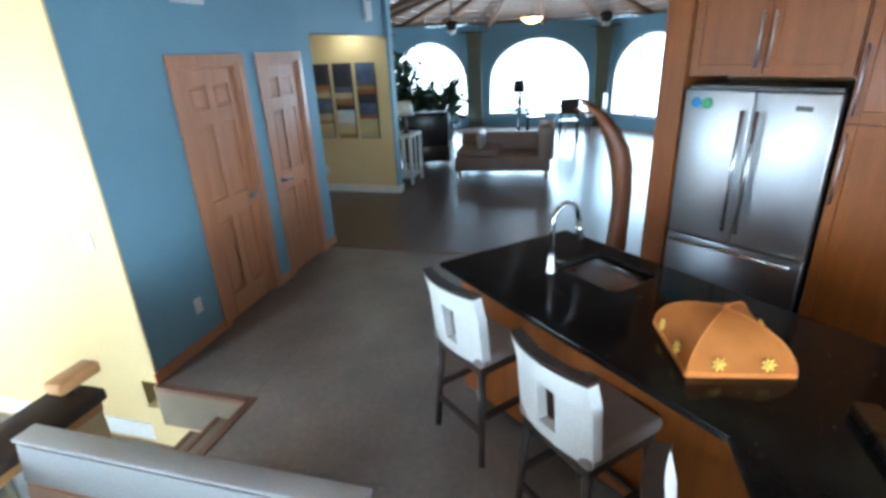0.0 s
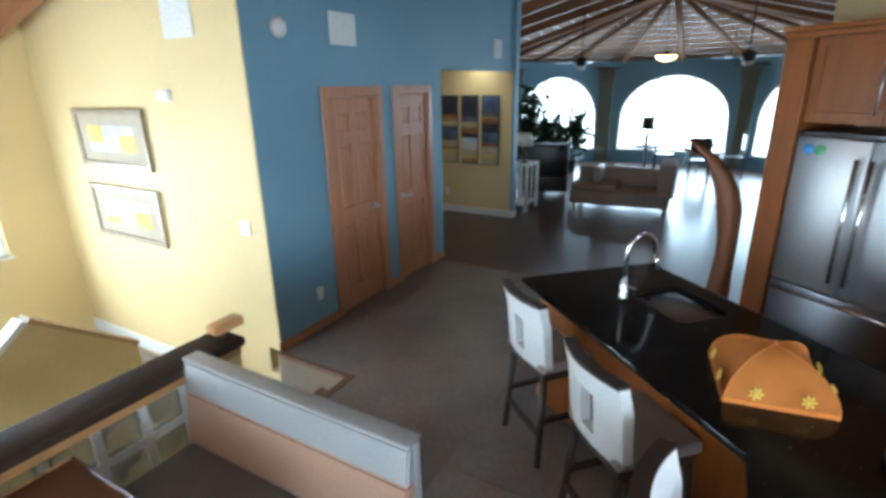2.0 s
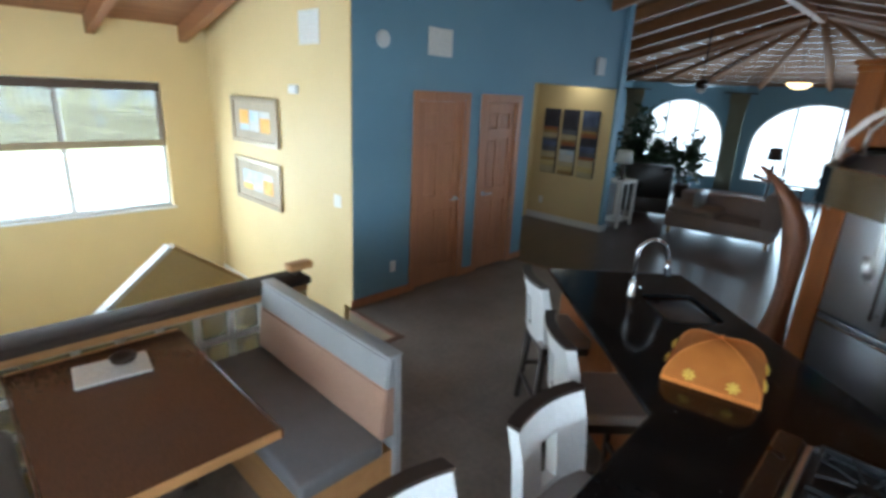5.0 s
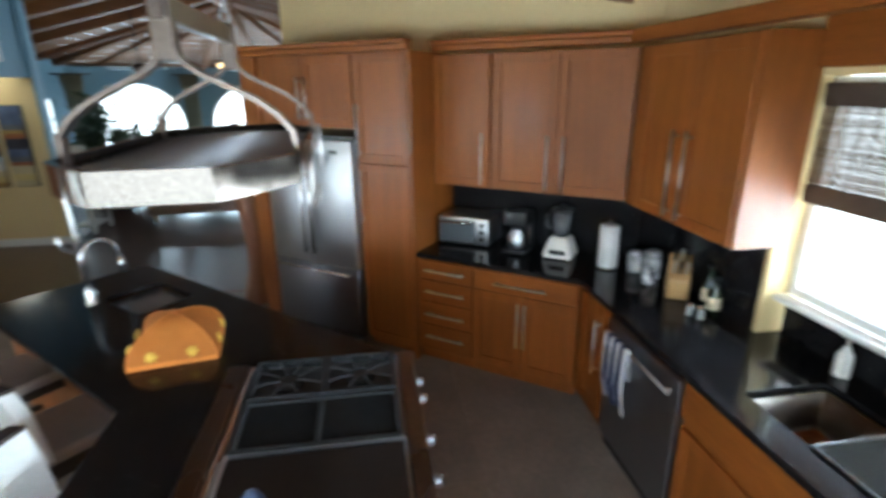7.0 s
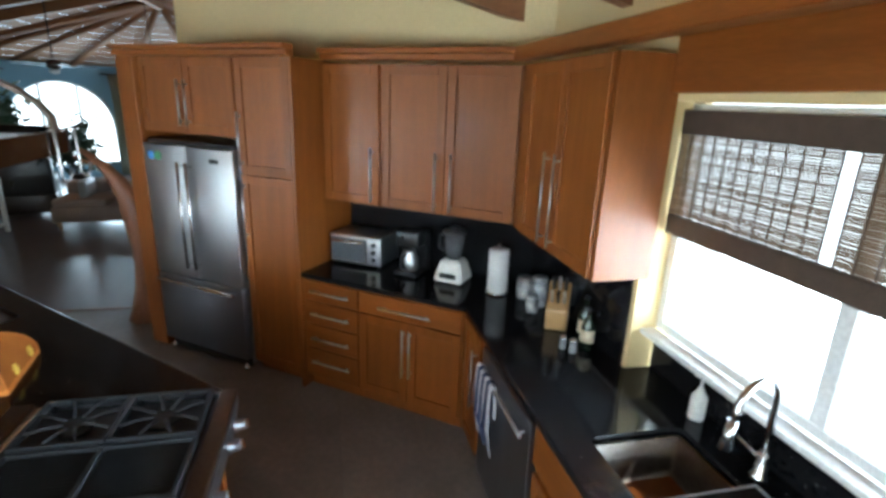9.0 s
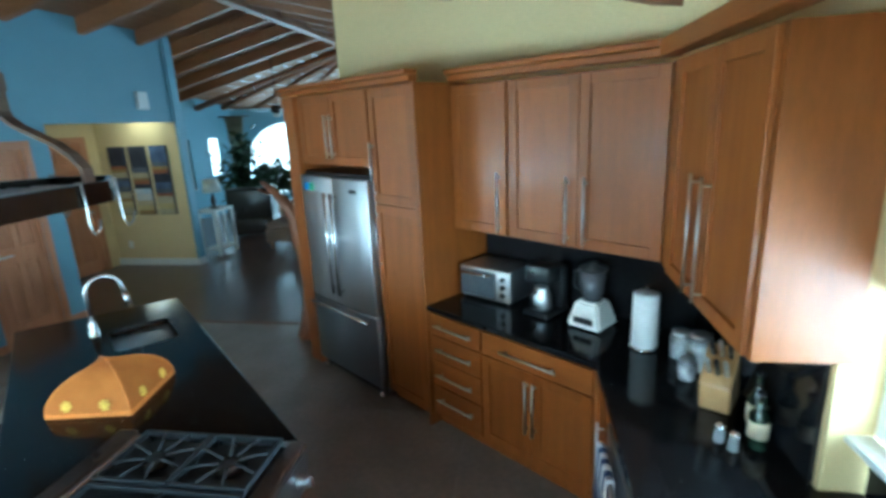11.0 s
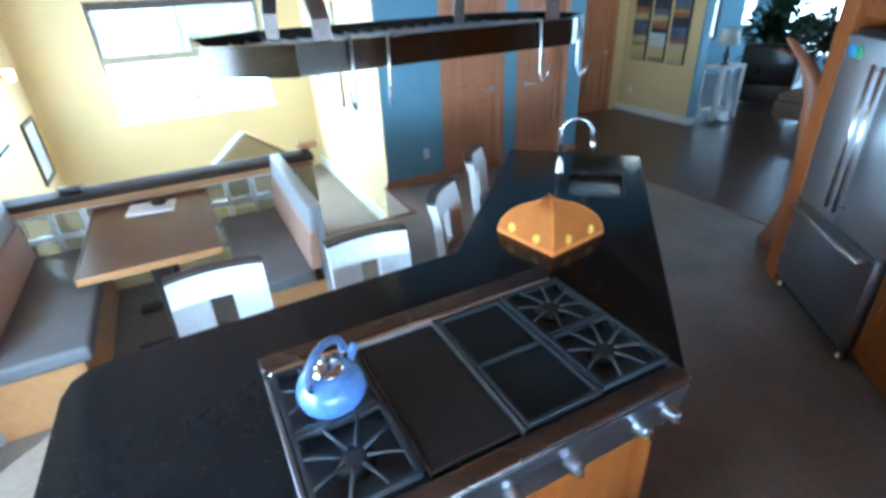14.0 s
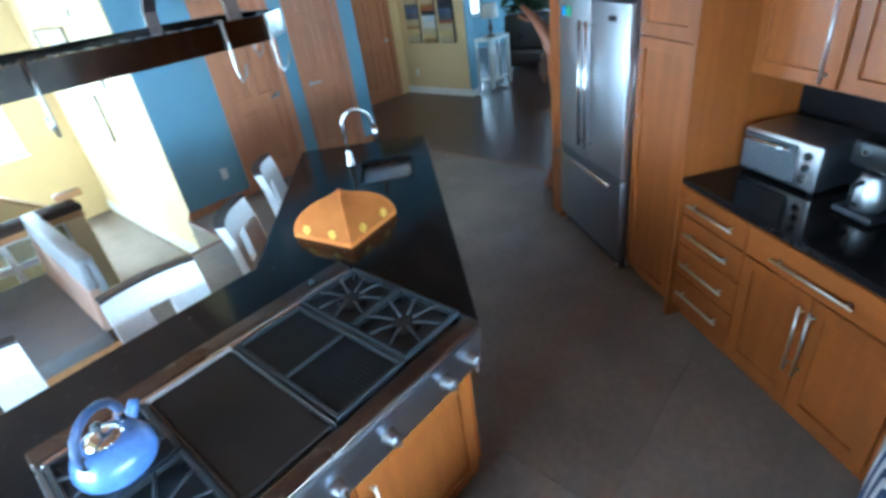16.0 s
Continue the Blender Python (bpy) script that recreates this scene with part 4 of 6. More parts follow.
dish = thing("dishwasher", "stainless steel dishwasher with a bar handle", "dishwasher", BASE)
part("body", boxes((-0.19, 0.50, -0.6, -0.01, 0.02, 0.87)), BLACK, dish)
# dishwasher front in the darker steel, its shade held in the colour
part("door", boxes((-0.185, 0.495, -0.01, 0.03, 0.10, 0.87), bevel=0.006), SHADEDSTEEL, dish)
part("toe_kick", boxes((-0.185, 0.495, -0.05, -0.011, 0.0, 0.095)), BLACK, dish)
bar(dish, "x", -0.15, 0.46, 0.79, 0.03, 0.010)
tw = thing("dish_towel", "white and navy striped towel hung over a handle", "towel", BASE)
NAVY = mat("navy_cloth", (0.05, 0.07, 0.15), 0.9, fine=200)
CLOTH = mat("white_cloth", (0.72, 0.72, 0.74), 0.9, fine=200, bump=0.2)
for k in range(7):
    x = 0.20 + 0.035 * k
    bm = bmesh.new()
    rows = [(0.052, 0.40), (0.078 + 0.008 * (k % 2), 0.55), (0.078, 0.72), (0.073, 0.80), (0.062, 0.806), (0.050, 0.80), (0.048, 0.62)]
    g = [[bm.verts.new((x + dx, y, z + (0.02 * (k % 3) if j == 0 else 0))) for dx in (0, 0.035)] for j, (y, z) in enumerate(rows)]
    for a, b in zip(g, g[1:]):
        bm.faces.new((a[0], a[1], b[1], b[0]))
    ob = part("stripe", smooth(bm), NAVY if k % 2 else CLOTH, tw)
    md = ob.modifiers.new("thickness", "SOLIDIFY")
    md.thickness = 0.005

sink = thing("kitchen_sink", "stainless double sink with a wire drying rack", "sink", pose(0, 0, 0))
for xa, xb in ((-1.125, -0.76), (-0.74, -0.355)):
    ob = part("basin", boxes((xa, xb, -1.965, -1.555, 0.69, 0.884), bevel=0.02, seg=2), SINKSTEEL, sink)
    cut(ob, boxes((xa + 0.008, xb - 0.008, -1.957, -1.563, 0.698, 1.0), bevel=0.02, seg=2))
    part("drain", lathe([(0.045, 0.0), (0.045, 0.006), (0.02, 0.004)], 16, ((xa + xb) / 2, -1.76, 0.699)), CHROME, sink)
part("drain_board", boxes((-1.05, -0.705, -1.985, -1.565, 0.921, 0.932), bevel=0.004), mat("smoked_board", (0.010, 0.008, 0.006), 0.6, scale=5, spec=0.05), sink, "dark drain board over one basin")
part("board_rim", tube([(-1.055, -1.99, 0.93), (-0.70, -1.99, 0.93), (-0.70, -1.56, 0.93), (-1.055, -1.56, 0.93)], 0.0045, 6, closed=True), SHADEDSTEEL, sink, "steel rim")


def goose(name, label, m, h, reach, mt):
    """A gooseneck tap with a pull-down spray head and a side lever."""
    t = thing(name, label, "faucet", m)
    part("base", lathe([(0.03, 0), (0.03, 0.01), (0.022, 0.02), (0.02, 0.09), (0.017, 0.10)], 18), mt, t)
    pts = [(0, 0, 0.08), (0, 0, h - reach / 2)] + [(reach / 2 - reach / 2 * math.cos(math.pi * k / 10), 0, h - reach / 2 + reach / 2 * math.sin(math.pi * k / 10)) for k in range(1, 10)] + [(reach, 0, h - reach / 2), (reach + 0.01, 0, h - reach / 2 - 0.04)]
    part("neck", tube(pts, 0.013, 10), mt, t)
    part("spray_head", tube([(reach + 0.01, 0, h - reach / 2 - 0.03), (reach + 0.022, 0, h - reach / 2 - 0.13)], 0.015, 10, 0.021), mt, t)
    part("lever", tube([(0, 0, 0.07), (0, -0.04, 0.08), (0.0, -0.10, 0.095)], 0.007, 8, 0.005), mt, t)
    return t


goose("faucet", "chrome gooseneck faucet beside the window sink", pose(-0.66, -2.04, 0.921, 0, 0, 100), 0.40, 0.19, BRIGHTSTEEL)
sp = thing("soap_dispenser", "clear and white soap pump bottle", "soap bottle", pose(-0.32, -2.06, 0.921))
part("bottle", lathe([(0.03, 0), (0.032, 0.01), (0.032, 0.10), (0.014, 0.125), (0.014, 0.135)], 16), PLASTER, sp)
part("pump", tube([(0, 0, 0.135), (0, 0, 0.18), (0.035, 0.01, 0.182)], 0.006, 8), WHITE, sp)

# ---- refrigerator ----
fr = thing("refrigerator", "stainless french door refrigerator with bottom freezer drawer", "refrigerator", DIAG @ pose(1.80, 0.0, 0))
W = 0.915
# fridge body takes the shade-coloured copy of the door steel
part("body", boxes((0.005, W - 0.005, -0.60, -0.005, 0.04, 1.735), bevel=0.004), SHADEDSTEEL, fr)
part("hinge_cover", boxes((0.01, W - 0.01, -0.5, 0.03, 1.736, 1.765), bevel=0.004), BLACK, fr)
for n, xa, xb, hx in (("right_door", 0.0, W / 2 - 0.002, W / 2 - 0.045), ("left_door", W / 2 + 0.002, W, W / 2 + 0.045)):
    d = part(n, boxes((xa, xb, 0, 0.07, 0.70, 1.735), bevel=0.010, seg=2), STEEL, fr)
    bm = tube([(hx, 0.115, 0.80), (hx, 0.118, 1.2), (hx, 0.115, 1.62)], 0.014, 10)
    for z in (0.83, 1.59):
        tube([(hx, 0.07, z), (hx, 0.115, z)], 0.010, 8, bm=bm)
    part("handle", bm, BRIGHTSTEEL, d, "satin steel tubular handle")
# drawer coloured darker than the doors above, as shade on the same steel
d = part("freezer_drawer", boxes((0.0, W, 0, 0.07, 0.10, 0.692), bevel=0.010, seg=2), SHADEDSTEEL, fr)
bm = tube([(0.05, 0.12, 0.655), (W - 0.05, 0.12, 0.655)], 0.014, 10)
for x in (0.08, W - 0.08):
    tube([(x, 0.07, 0.655), (x, 0.12, 0.655)], 0.011, 8, bm=bm)
part("handle", bm, BRIGHTSTEEL, d, "satin steel tubular handle")
part("grille", boxes((0.02, W - 0.02, 0.0, 0.02, 0.02, 0.095)), BLACK, fr)
part("badge", boxes((0.13, 0.22, 0.0705, 0.074, 1.63, 1.66), bevel=0.002), BLACK, fr, "small dark maker's plate")
MAG = [mat("magnet_%s" % n, c, 0.5) for n, c in (("blue", (0.05, 0.25, 0.55)), ("green", (0.10, 0.36, 0.16)))]
for k, mm in enumerate(MAG):
    part("magnet", lathe([(0.035, 0), (0.035, 0.008), (0.03, 0.01)], 18), mm, fr).matrix_local = pose(W - 0.09 - 0.075 * k, 0.0705, 1.65, -90)
for x in (0.05, W - 0.05):
    part("foot", lathe([(0.028, 0), (0.028, 0.025), (0.012, 0.03), (0.012, 0.05)], 14, (x, 0.03, 0.0)), CHROME, fr, "chrome levelling foot")

# ---- island ----
isl = thing("kitchen_island", "bent kitchen island of cherry wood panels", "kitchen island", pose(0, 0, 0))
part("body", prism([(0.11, -0.14), (1.66, 1.52), (1.10, 2.08), (0.06, 0.68), (-1.40, 0.62), (-1.40, -0.14)], 0.09, 0.885), CHERRY, isl)
part("toe_kick", prism([(0.06, -0.08), (1.58, 1.52), (1.10, 2.0), (0.1, 0.62), (-1.34, 0.56), (-1.34, -0.08)], 0.0, 0.09), BLACK, isl)
for xa, xb, hx in ((-1.09, -0.48, -0.53), (-0.48, 0.10, -0.43)):
    g = 0.003
    d = part("door", boxes((xa + g, xa + 0.063, -0.162, -0.1405, 0.12, 0.70), (xb - 0.063, xb - g, -0.162, -0.1405, 0.12, 0.70), (xa + 0.063, xb - 0.063, -0.1617, -0.1405, 0.12, 0.18), (xa + 0.063, xb - 0.063, -0.1617, -0.1405, 0.64, 0.70), bevel=0.002), CHERRY, isl)
    part("panel", boxes((xa + 0.063, xb - 0.063, -0.150, -0.1405, 0.18, 0.64)), CHERRY, d)
    bm = tube([(hx, -0.195, 0.38), (hx, -0.195, 0.66)], 0.006, 8)
    for z in (0.41, 0.63):
        tube([(hx, -0.16, z), (hx, -0.195, z)], 0.005, 6, bm=bm)
    part("handle", bm, STEEL, d, "brushed steel bar handle")
INNER = pose(0.11, -0.14, 0, 0, 0, 46.96)
for s0, s1, hs in ((0.03, 0.55, 0.075), (0.57, 1.1, 1.05), (1.12, 1.66, 1.6)):
    d = part("door", boxes((s0, s0 + 0.06, -0.022, -0.001, 0.12, 0.87), (s1 - 0.06, s1, -0.022, -0.001, 0.12, 0.87), (s0 + 0.06, s1 - 0.06, -0.0217, -0.001, 0.12, 0.18), (s0 + 0.06, s1 - 0.06, -0.0217, -0.001, 0.81, 0.87), bevel=0.002), CHERRY, isl)
    d.matrix_local = INNER
    part("panel", boxes((s0 + 0.06, s1 - 0.06, -0.010, -0.001, 0.18, 0.81)), CHERRY, d)
    bm = tube([(hs, -0.056, 0.60), (hs, -0.056, 0.86)], 0.007, 8)
    for z in (0.63, 0.83):
        tube([(hs, -0.02, z), (hs, -0.056, z)], 0.006, 6, bm=bm)
    part("handle", bm, STEEL, d, "brushed steel bar handle")
top = tagged(part("island_top", prism([(0.17, -0.19), (1.76, 1.52), (1.10, 2.21), (-0.07, 0.96), (-1.55, 0.91), (-1.63, 0.89), (-1.69, 0.84), (-1.715, 0.76), (-1.74, -0.10), (-1.72, -0.16), (-1.66, -0.19)], 0.888, 0.92, bevel=0.005, seg=2), GRANITE), "polished black granite island top with light flecks", "worktop")
ARM = pose(1.12, 1.31, 0, 0, 0, 46.96)
cutter = boxes((-0.22, 0.20, -0.19, 0.15, 0.8, 1.0), bevel=0.05, seg=3)
cutter.transform(ARM)
cut(top, cutter)
cut(isl.children[0], (lambda b: (b.transform(ARM), b)[1])(boxes((-0.24, 0.22, -0.21, 0.17, 0.70, 1.0))))
ps = thing("prep_sink", "small stainless undermount prep sink", "sink", ARM)
ob = part("basin", boxes((-0.23, 0.21, -0.20, 0.16, 0.72, 0.8865), bevel=0.03, seg=2), mat("worn_basin_steel", (0.50, 0.51, 0.53), 0.3, 1.0, scale=5, mix=0.3), ps)
cut(ob, boxes((-0.222, 0.202, -0.192, 0.152, 0.728, 1.0), bevel=0.04, seg=2))
part("drain", lathe([(0.04, 0.0), (0.04, 0.006), (0.02, 0.004)], 16, (0, -0.02, 0.729)), CHROME, ps)
goose("faucet", "chrome gooseneck faucet at the island prep sink", pose(1.065, 1.575, 0.921, 0, 0, -42), 0.37, 0.19, BRIGHTSTEEL)

# ---- rangetop ----
rg = thing("rangetop", "wide stainless gas rangetop with griddle and grill", "rangetop", pose(0, 0, 0))
RX0, RX1, RY0, RY1 = -1.09, 0.13, -0.25, 0.52
part("tray", boxes((RX0, RX1, RY0 + 0.06, RY1, 0.921, 0.938), bevel=0.003), IRON, rg)
# stainless trim; the brown it reflects is put into its base colour
BULL = mat("brown_reflection_steel", (0.17, 0.14, 0.125), 0.28, 1.0, scale=2, mix=0.2)
part("back_trim", boxes((RX0, RX1, RY1 - 0.03, RY1 + 0.05, 0.921, 0.965), bevel=0.006), BULL, rg, "stainless back rail with a brown reflection in its colour")
part("back_lip", boxes((RX0 + 0.02, RX1 - 0.02, RY1 - 0.062, RY1 - 0.036, 0.938, 0.962), bevel=0.005), BRIGHTSTEEL, rg)
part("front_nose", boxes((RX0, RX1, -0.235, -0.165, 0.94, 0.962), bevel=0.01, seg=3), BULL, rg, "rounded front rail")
# side trims of the same stainless, shade painted in as a darker colour
part("left_trim", boxes((RX0, RX0 + 0.018, RY0 + 0.06, RY1 - 0.065, 0.938, 0.955), bevel=0.003), SHADEDSTEEL, rg)
part("right_trim", boxes((RX1 - 0.018, RX1, RY0 + 0.06, RY1 - 0.065, 0.938, 0.955), bevel=0.003), SHADEDSTEEL, rg)
bm = bmesh.new()
prof = [(-0.14, 0.73), (-0.20, 0.73), (-0.232, 0.90), (-0.232, 0.938), (-0.19, 0.939), (-0.14, 0.939)]
ra = [bm.verts.new((RX0, y, z)) for y, z in prof]
rb = [bm.verts.new((RX1, y, z)) for y, z in prof]
bm.faces.new(ra), bm.faces.new(rb[::-1])
for k in range(6):
    bm.faces.new((ra[k], rb[k], rb[(k + 1) % 6], ra[(k + 1) % 6]))
bmesh.ops.recalc_face_normals(bm, faces=bm.faces[:])
bmesh.ops.bevel(bm, geom=[e for e in bm.edges if abs(e.verts[0].co.x - e.verts[1].co.x) > 0.5], offset=0.012, segments=3, affect="EDGES")
# panel and knobs: stainless darkened in colour to stand for shade
part("control_panel", bm, SHADEDSTEEL, rg)
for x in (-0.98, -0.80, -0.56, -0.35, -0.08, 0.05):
    k = part("knob", lathe([(0.030, 0), (0.030, 0.006), (0.024, 0.008), (0.022, 0.04), (0.018, 0.044)], 20), SHADEDSTEEL, rg)
    k.matrix_local = pose(x, -0.226, 0.84, 82)
    b = part("grip", boxes((-0.005, 0.005, -0.02, 0.02, 0.044, 0.056), bevel=0.003), CHROME, k)
part("badge", boxes((-0.72, -0.64, -0.232, -0.218, 0.79, 0.805), bevel=0.002), CHROME, rg, "small chrome maker's plate")


def burner(cx, cy):
    """A gas burner under a cast-iron grate with bars that fan from its middle."""
    b = part("burner", lathe([(0.055, 0), (0.06, 0.008), (0.045, 0.014), (0.045, 0.022), (0.02, 0.026)], 20, (cx, cy, 0.938)), BLACK, rg)
    bm = boxes((cx - 0.135, cx + 0.135, cy - 0.145, cy - 0.132, 0.955, 0.977), (cx - 0.135, cx + 0.135, cy + 0.132, cy + 0.145, 0.955, 0.977), (cx - 0.14, cx - 0.127, cy - 0.145, cy + 0.145, 0.955, 0.977), (cx + 0.127, cx + 0.14, cy - 0.145, cy + 0.145, 0.955, 0.977))
    for k in range(8):
        a = radians(22.5 + 45 * k)
        dx, dy = math.cos(a), math.sin(a)
        end = 0.135 / max(abs(dx), abs(dy))
        end = min(end, 0.165)
        tube([(cx + 0.035 * dx, cy + 0.035 * dy, 0.966), (cx + 0.09 * dx, cy + 0.09 * dy, 0.974), (cx + end * dx, cy + end * dy, 0.970)], 0.0055, 5, bm=bm)
    for sx in (-0.12, 0.12):
        for sy in (-0.12, 0.12):
            r = bmesh.ops.create_cube(bm, size=1, matrix=Matrix.LocRotScale((cx + sx, cy + sy, 0.948), None, (0.014, 0.014, 0.02)))
    part("grate", bm, IRON, rg)


for cx in (-0.925, -0.02):
    for cy in (0.0, 0.295):
        burner(cx, cy)
part("griddle", boxes((-0.765, -0.475, -0.15, 0.44, 0.939, 0.962), bevel=0.006), mat("seasoned_steel", (0.017, 0.012, 0.010), 0.45, 0.0, scale=5, fine=80, spec=0.15), rg, "dark seasoned griddle plate")
# side rims coloured darker than the back rim, which catches the light
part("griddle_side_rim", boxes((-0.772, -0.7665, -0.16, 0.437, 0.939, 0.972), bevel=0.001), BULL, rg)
part("griddle_side_rim", boxes((-0.4735, -0.468, -0.16, 0.437, 0.939, 0.972), bevel=0.001), SHADEDSTEEL, rg)
part("griddle_back_rim", boxes((-0.772, -0.468, 0.438, 0.449, 0.939, 0.972), bevel=0.002), STEEL, rg)
part("grill_frame", boxes((-0.455, -0.44, -0.15, 0.44, 0.939, 0.97), (-0.185, -0.17, -0.15, 0.44, 0.939, 0.97), (-0.44, -0.185, -0.15, -0.135, 0.939, 0.97), (-0.44, -0.185, 0.425, 0.44, 0.939, 0.97), (-0.44, -0.185, 0.14, 0.155, 0.939, 0.966), bevel=0.002), IRON, rg)
for ya, yb in ((-0.134, 0.139), (0.156, 0.424)):
    cover = part("grill_plate", boxes((-0.438, -0.187, ya, yb, 0.94, 0.956), bevel=0.004), GRILLBLACK, rg, "dark grill plate")
    for k in range(16):
        x = -0.43 + 0.0157 * k
        part("rib", boxes((x, x + 0.006, ya + 0.012, yb - 0.012, 0.955, 0.9585)), GRILLBLACK, cover)

# kettle
kt = thing("kettle", "blue enamel whistling kettle on the rangetop", "kettle", pose(-0.915, 0.225, 0.977, 0, 0, 35) @ Matrix.Scale(0.93, 4))
part("body", lathe([(0.078, 0.0), (0.098, 0.01), (0.112, 0.035), (0.115, 0.06), (0.108, 0.088), (0.093, 0.11), (0.072, 0.126), (0.055, 0.133)], 32), KETTLE, kt)
part("lid", lathe([(0.052, 0.130), (0.052, 0.136), (0.03, 0.148), (0.008, 0.152)], 24), CHROME, kt, "polished lid")
part("lid_knob", lathe([(0.006, 0.15), (0.006, 0.162), (0.016, 0.17), (0.012, 0.184)], 16), BLACK, kt)
part("spout", tube([(0.085, 0, 0.085), (0.125, 0, 0.118), (0.142, 0, 0.135)], 0.022, 12, 0.015), KETTLE, kt)
part("handle", tube([(0.075, 0, 0.13), (0.083, 0, 0.165), (0.068, 0, 0.2), (0.04, 0, 0.222), (0.0, 0, 0.232), (-0.04, 0, 0.224), (-0.072, 0, 0.2), (-0.088, 0, 0.165), (-0.085, 0, 0.125)], 0.013, 10), HANDLEBLUE, kt, "dark blue-grey arched handle")
for lug in ((0.066, 0.084, -0.014, 0.014, 0.112, 0.15), (-0.094, -0.076, -0.014, 0.014, 0.108, 0.15)):
    part("bracket", boxes(lug, bevel=0.003), CHROME, kt)

# food cover: a folding net tent with cloth flowers
fc = thing("food_cover", "orange net food tent with yellow cloth flowers", "food cover", pose(0.44, 0.885, 0.921, 0, 0, 10))
hs, ht = 0.19, 0.17
for k in range(4):
    bm = bmesh.new()
    n = 8
    rows = []
    for i in range(n + 1):
        a = math.pi / 2 * i / n
        r, z = hs * math.cos(a), 0.012 + ht * math.sin(a)
        rows.append([bm.verts.new((r * (2 * j / 6 - 1), -r * (1 - 0.10 * math.sin(2 * a) * math.sin(math.pi * j / 6)), z)) for j in range(7)])
    for p, q in zip(rows, rows[1:]):
        for j in range(6):
            bm.faces.new((p[j], p[j + 1], q[j + 1], q[j]))
    bmesh.ops.remove_doubles(bm, verts=bm.verts[:], dist=0.0005)
    pn = part("net_panel", smooth(bm), MESHORANGE, fc)
    pn.matrix_local = pose(0, 0, 0, 0, 0, 90 * k)
    rib = [(hs * math.cos(math.pi / 2 * i / n), -hs * math.cos(math.pi / 2 * i / n), 0.012 + ht * math.sin(math.pi / 2 * i / n)) for i in range(n + 1)]
    part("rib", tube(rib, 0.0035, 6), TRIMORANGE, fc).matrix_local = pose(0, 0, 0, 0, 0, 90 * k)
    part("hem", boxes((-hs, hs, -hs - 0.004, -hs + 0.004, 0, 0.024), bevel=0.002), TRIMORANGE, fc).matrix_local = pose(0, 0, 0, 0, 0, 90 * k)
    for x in (-0.085, 0.085):
        bm = bmesh.new()
        for j in range(7):
            a = radians(51.43 * j)
            bmesh.ops.create_uvsphere(bm, u_segments=8, v_segments=6, radius=0.010, matrix=Matrix.LocRotScale((0.017 * math.cos(a), 0, 0.017 * math.sin(a)), Euler((0, -a, 0)).to_quaternion(), (1, 0.45, 0.5)))
        bmesh.ops.create_uvsphere(bm, u_segments=8, v_segments=6, radius=0.007, matrix=Matrix.Translation((0, -0.004, 0)))
        part("flower", smooth(bm), FLOWER, fc, "yellow cloth flower").matrix_local = pose(0, 0, 0, 0, 0, 90 * k) @ pose(x, -hs - 0.004, 0.06, -15)
part("finial", tube([(0, 0, 0.18), (0, 0, 0.2)], 0.006, 8), TRIMORANGE, fc)


# ---- bar stools ----
def stool(m):
    t = thing("bar_stool", "white leather bar stool with dark wooden legs", "bar stool", m, "stools at the island")
    # back with a hand slot: eight blocks round the opening, curved a little
    xs, zs = (-0.205, -0.05, 0.05, 0.205), (0.62, 0.685, 0.88, 1.0)
    cells = [(xs[i], xs[i + 1], 0.175, 0.225, zs[j], zs[j + 1]) for i in range(3) for j in range(3) if (i, j) != (1, 1)]
    b = boxes(*cells)
    bmesh.ops.remove_doubles(b, verts=b.verts[:], dist=0.0005)
    bmesh.ops.subdivide_edges(b, edges=[e for e in b.edges if abs(e.verts[0].co.x - e.verts[1].co.x) > 0.1], cuts=3)
    for v in b.verts:
        v.co.y += 0.10 * (v.co.z - 0.62) - 0.9 * v.co.x ** 2 + (0.02 if v.co.z > 0.99 else 0)
    bmesh.ops.recalc_face_normals(b, faces=b.faces[:])
    part("backrest", b, LEATHER, t)
    cap = boxes(*[(-0.207 + 0.0414 * k, -0.207 + 0.0414 * (k + 1), 0.172, 0.228, 1.001, 1.018) for k in range(10)])
    bmesh.ops.remove_doubles(cap, verts=cap.verts[:], dist=0.0005)
    for v in cap.verts:
        v.co.y += 0.10 * 0.38 + 0.02 - 0.9 * v.co.x ** 2
    part("top_rail", cap, DARKWOOD, t, "dark wooden top rail")
    part("seat", boxes((-0.205, 0.205, -0.215, 0.205, 0.595, 0.66), bevel=0.022, seg=3), SEATGREY, t)
    part("apron", boxes((-0.19, 0.19, -0.19, 0.19, 0.545, 0.594), bevel=0.003), DARKWOOD, t)
    for sx in (-1, 1):
        for sy in (-1, 1):
            q = tube([(sx * 0.205, sy * 0.205, 0.0), (sx * 0.172, sy * 0.172, 0.55)], 0.022, 4, 0.027)
            part("leg", q, DARKWOOD, t)
    for z, a in ((0.20, "x"), (0.29, "y")):
        for s in (-1, 1):
            d = 0.193 if z < 0.25 else 0.188
            part("stretcher", boxes((-d, d, s * d - 0.01, s * d + 0.01, z - 0.016, z + 0.016)) if a == "x" else boxes((s * d - 0.01, s * d + 0.01, -d, d, z - 0.016, z + 0.016)), DARKWOOD, t)
    return t


STOOLS = [(0.65, 2.045, 50), (0.12, 1.53, 46), (-0.455, 1.215, -2), (-1.16, 1.255, -2)]
first = None
for x, y, rz in STOOLS:
    n = Vector((-math.sin(radians(rz)), math.cos(radians(rz))))
    m = pose(x - 0.24 * n.x, y - 0.24 * n.y, 0, 0, 0, rz)
    if first is None:
        first = stool(m)
    else:
        copy_thing(first, m)

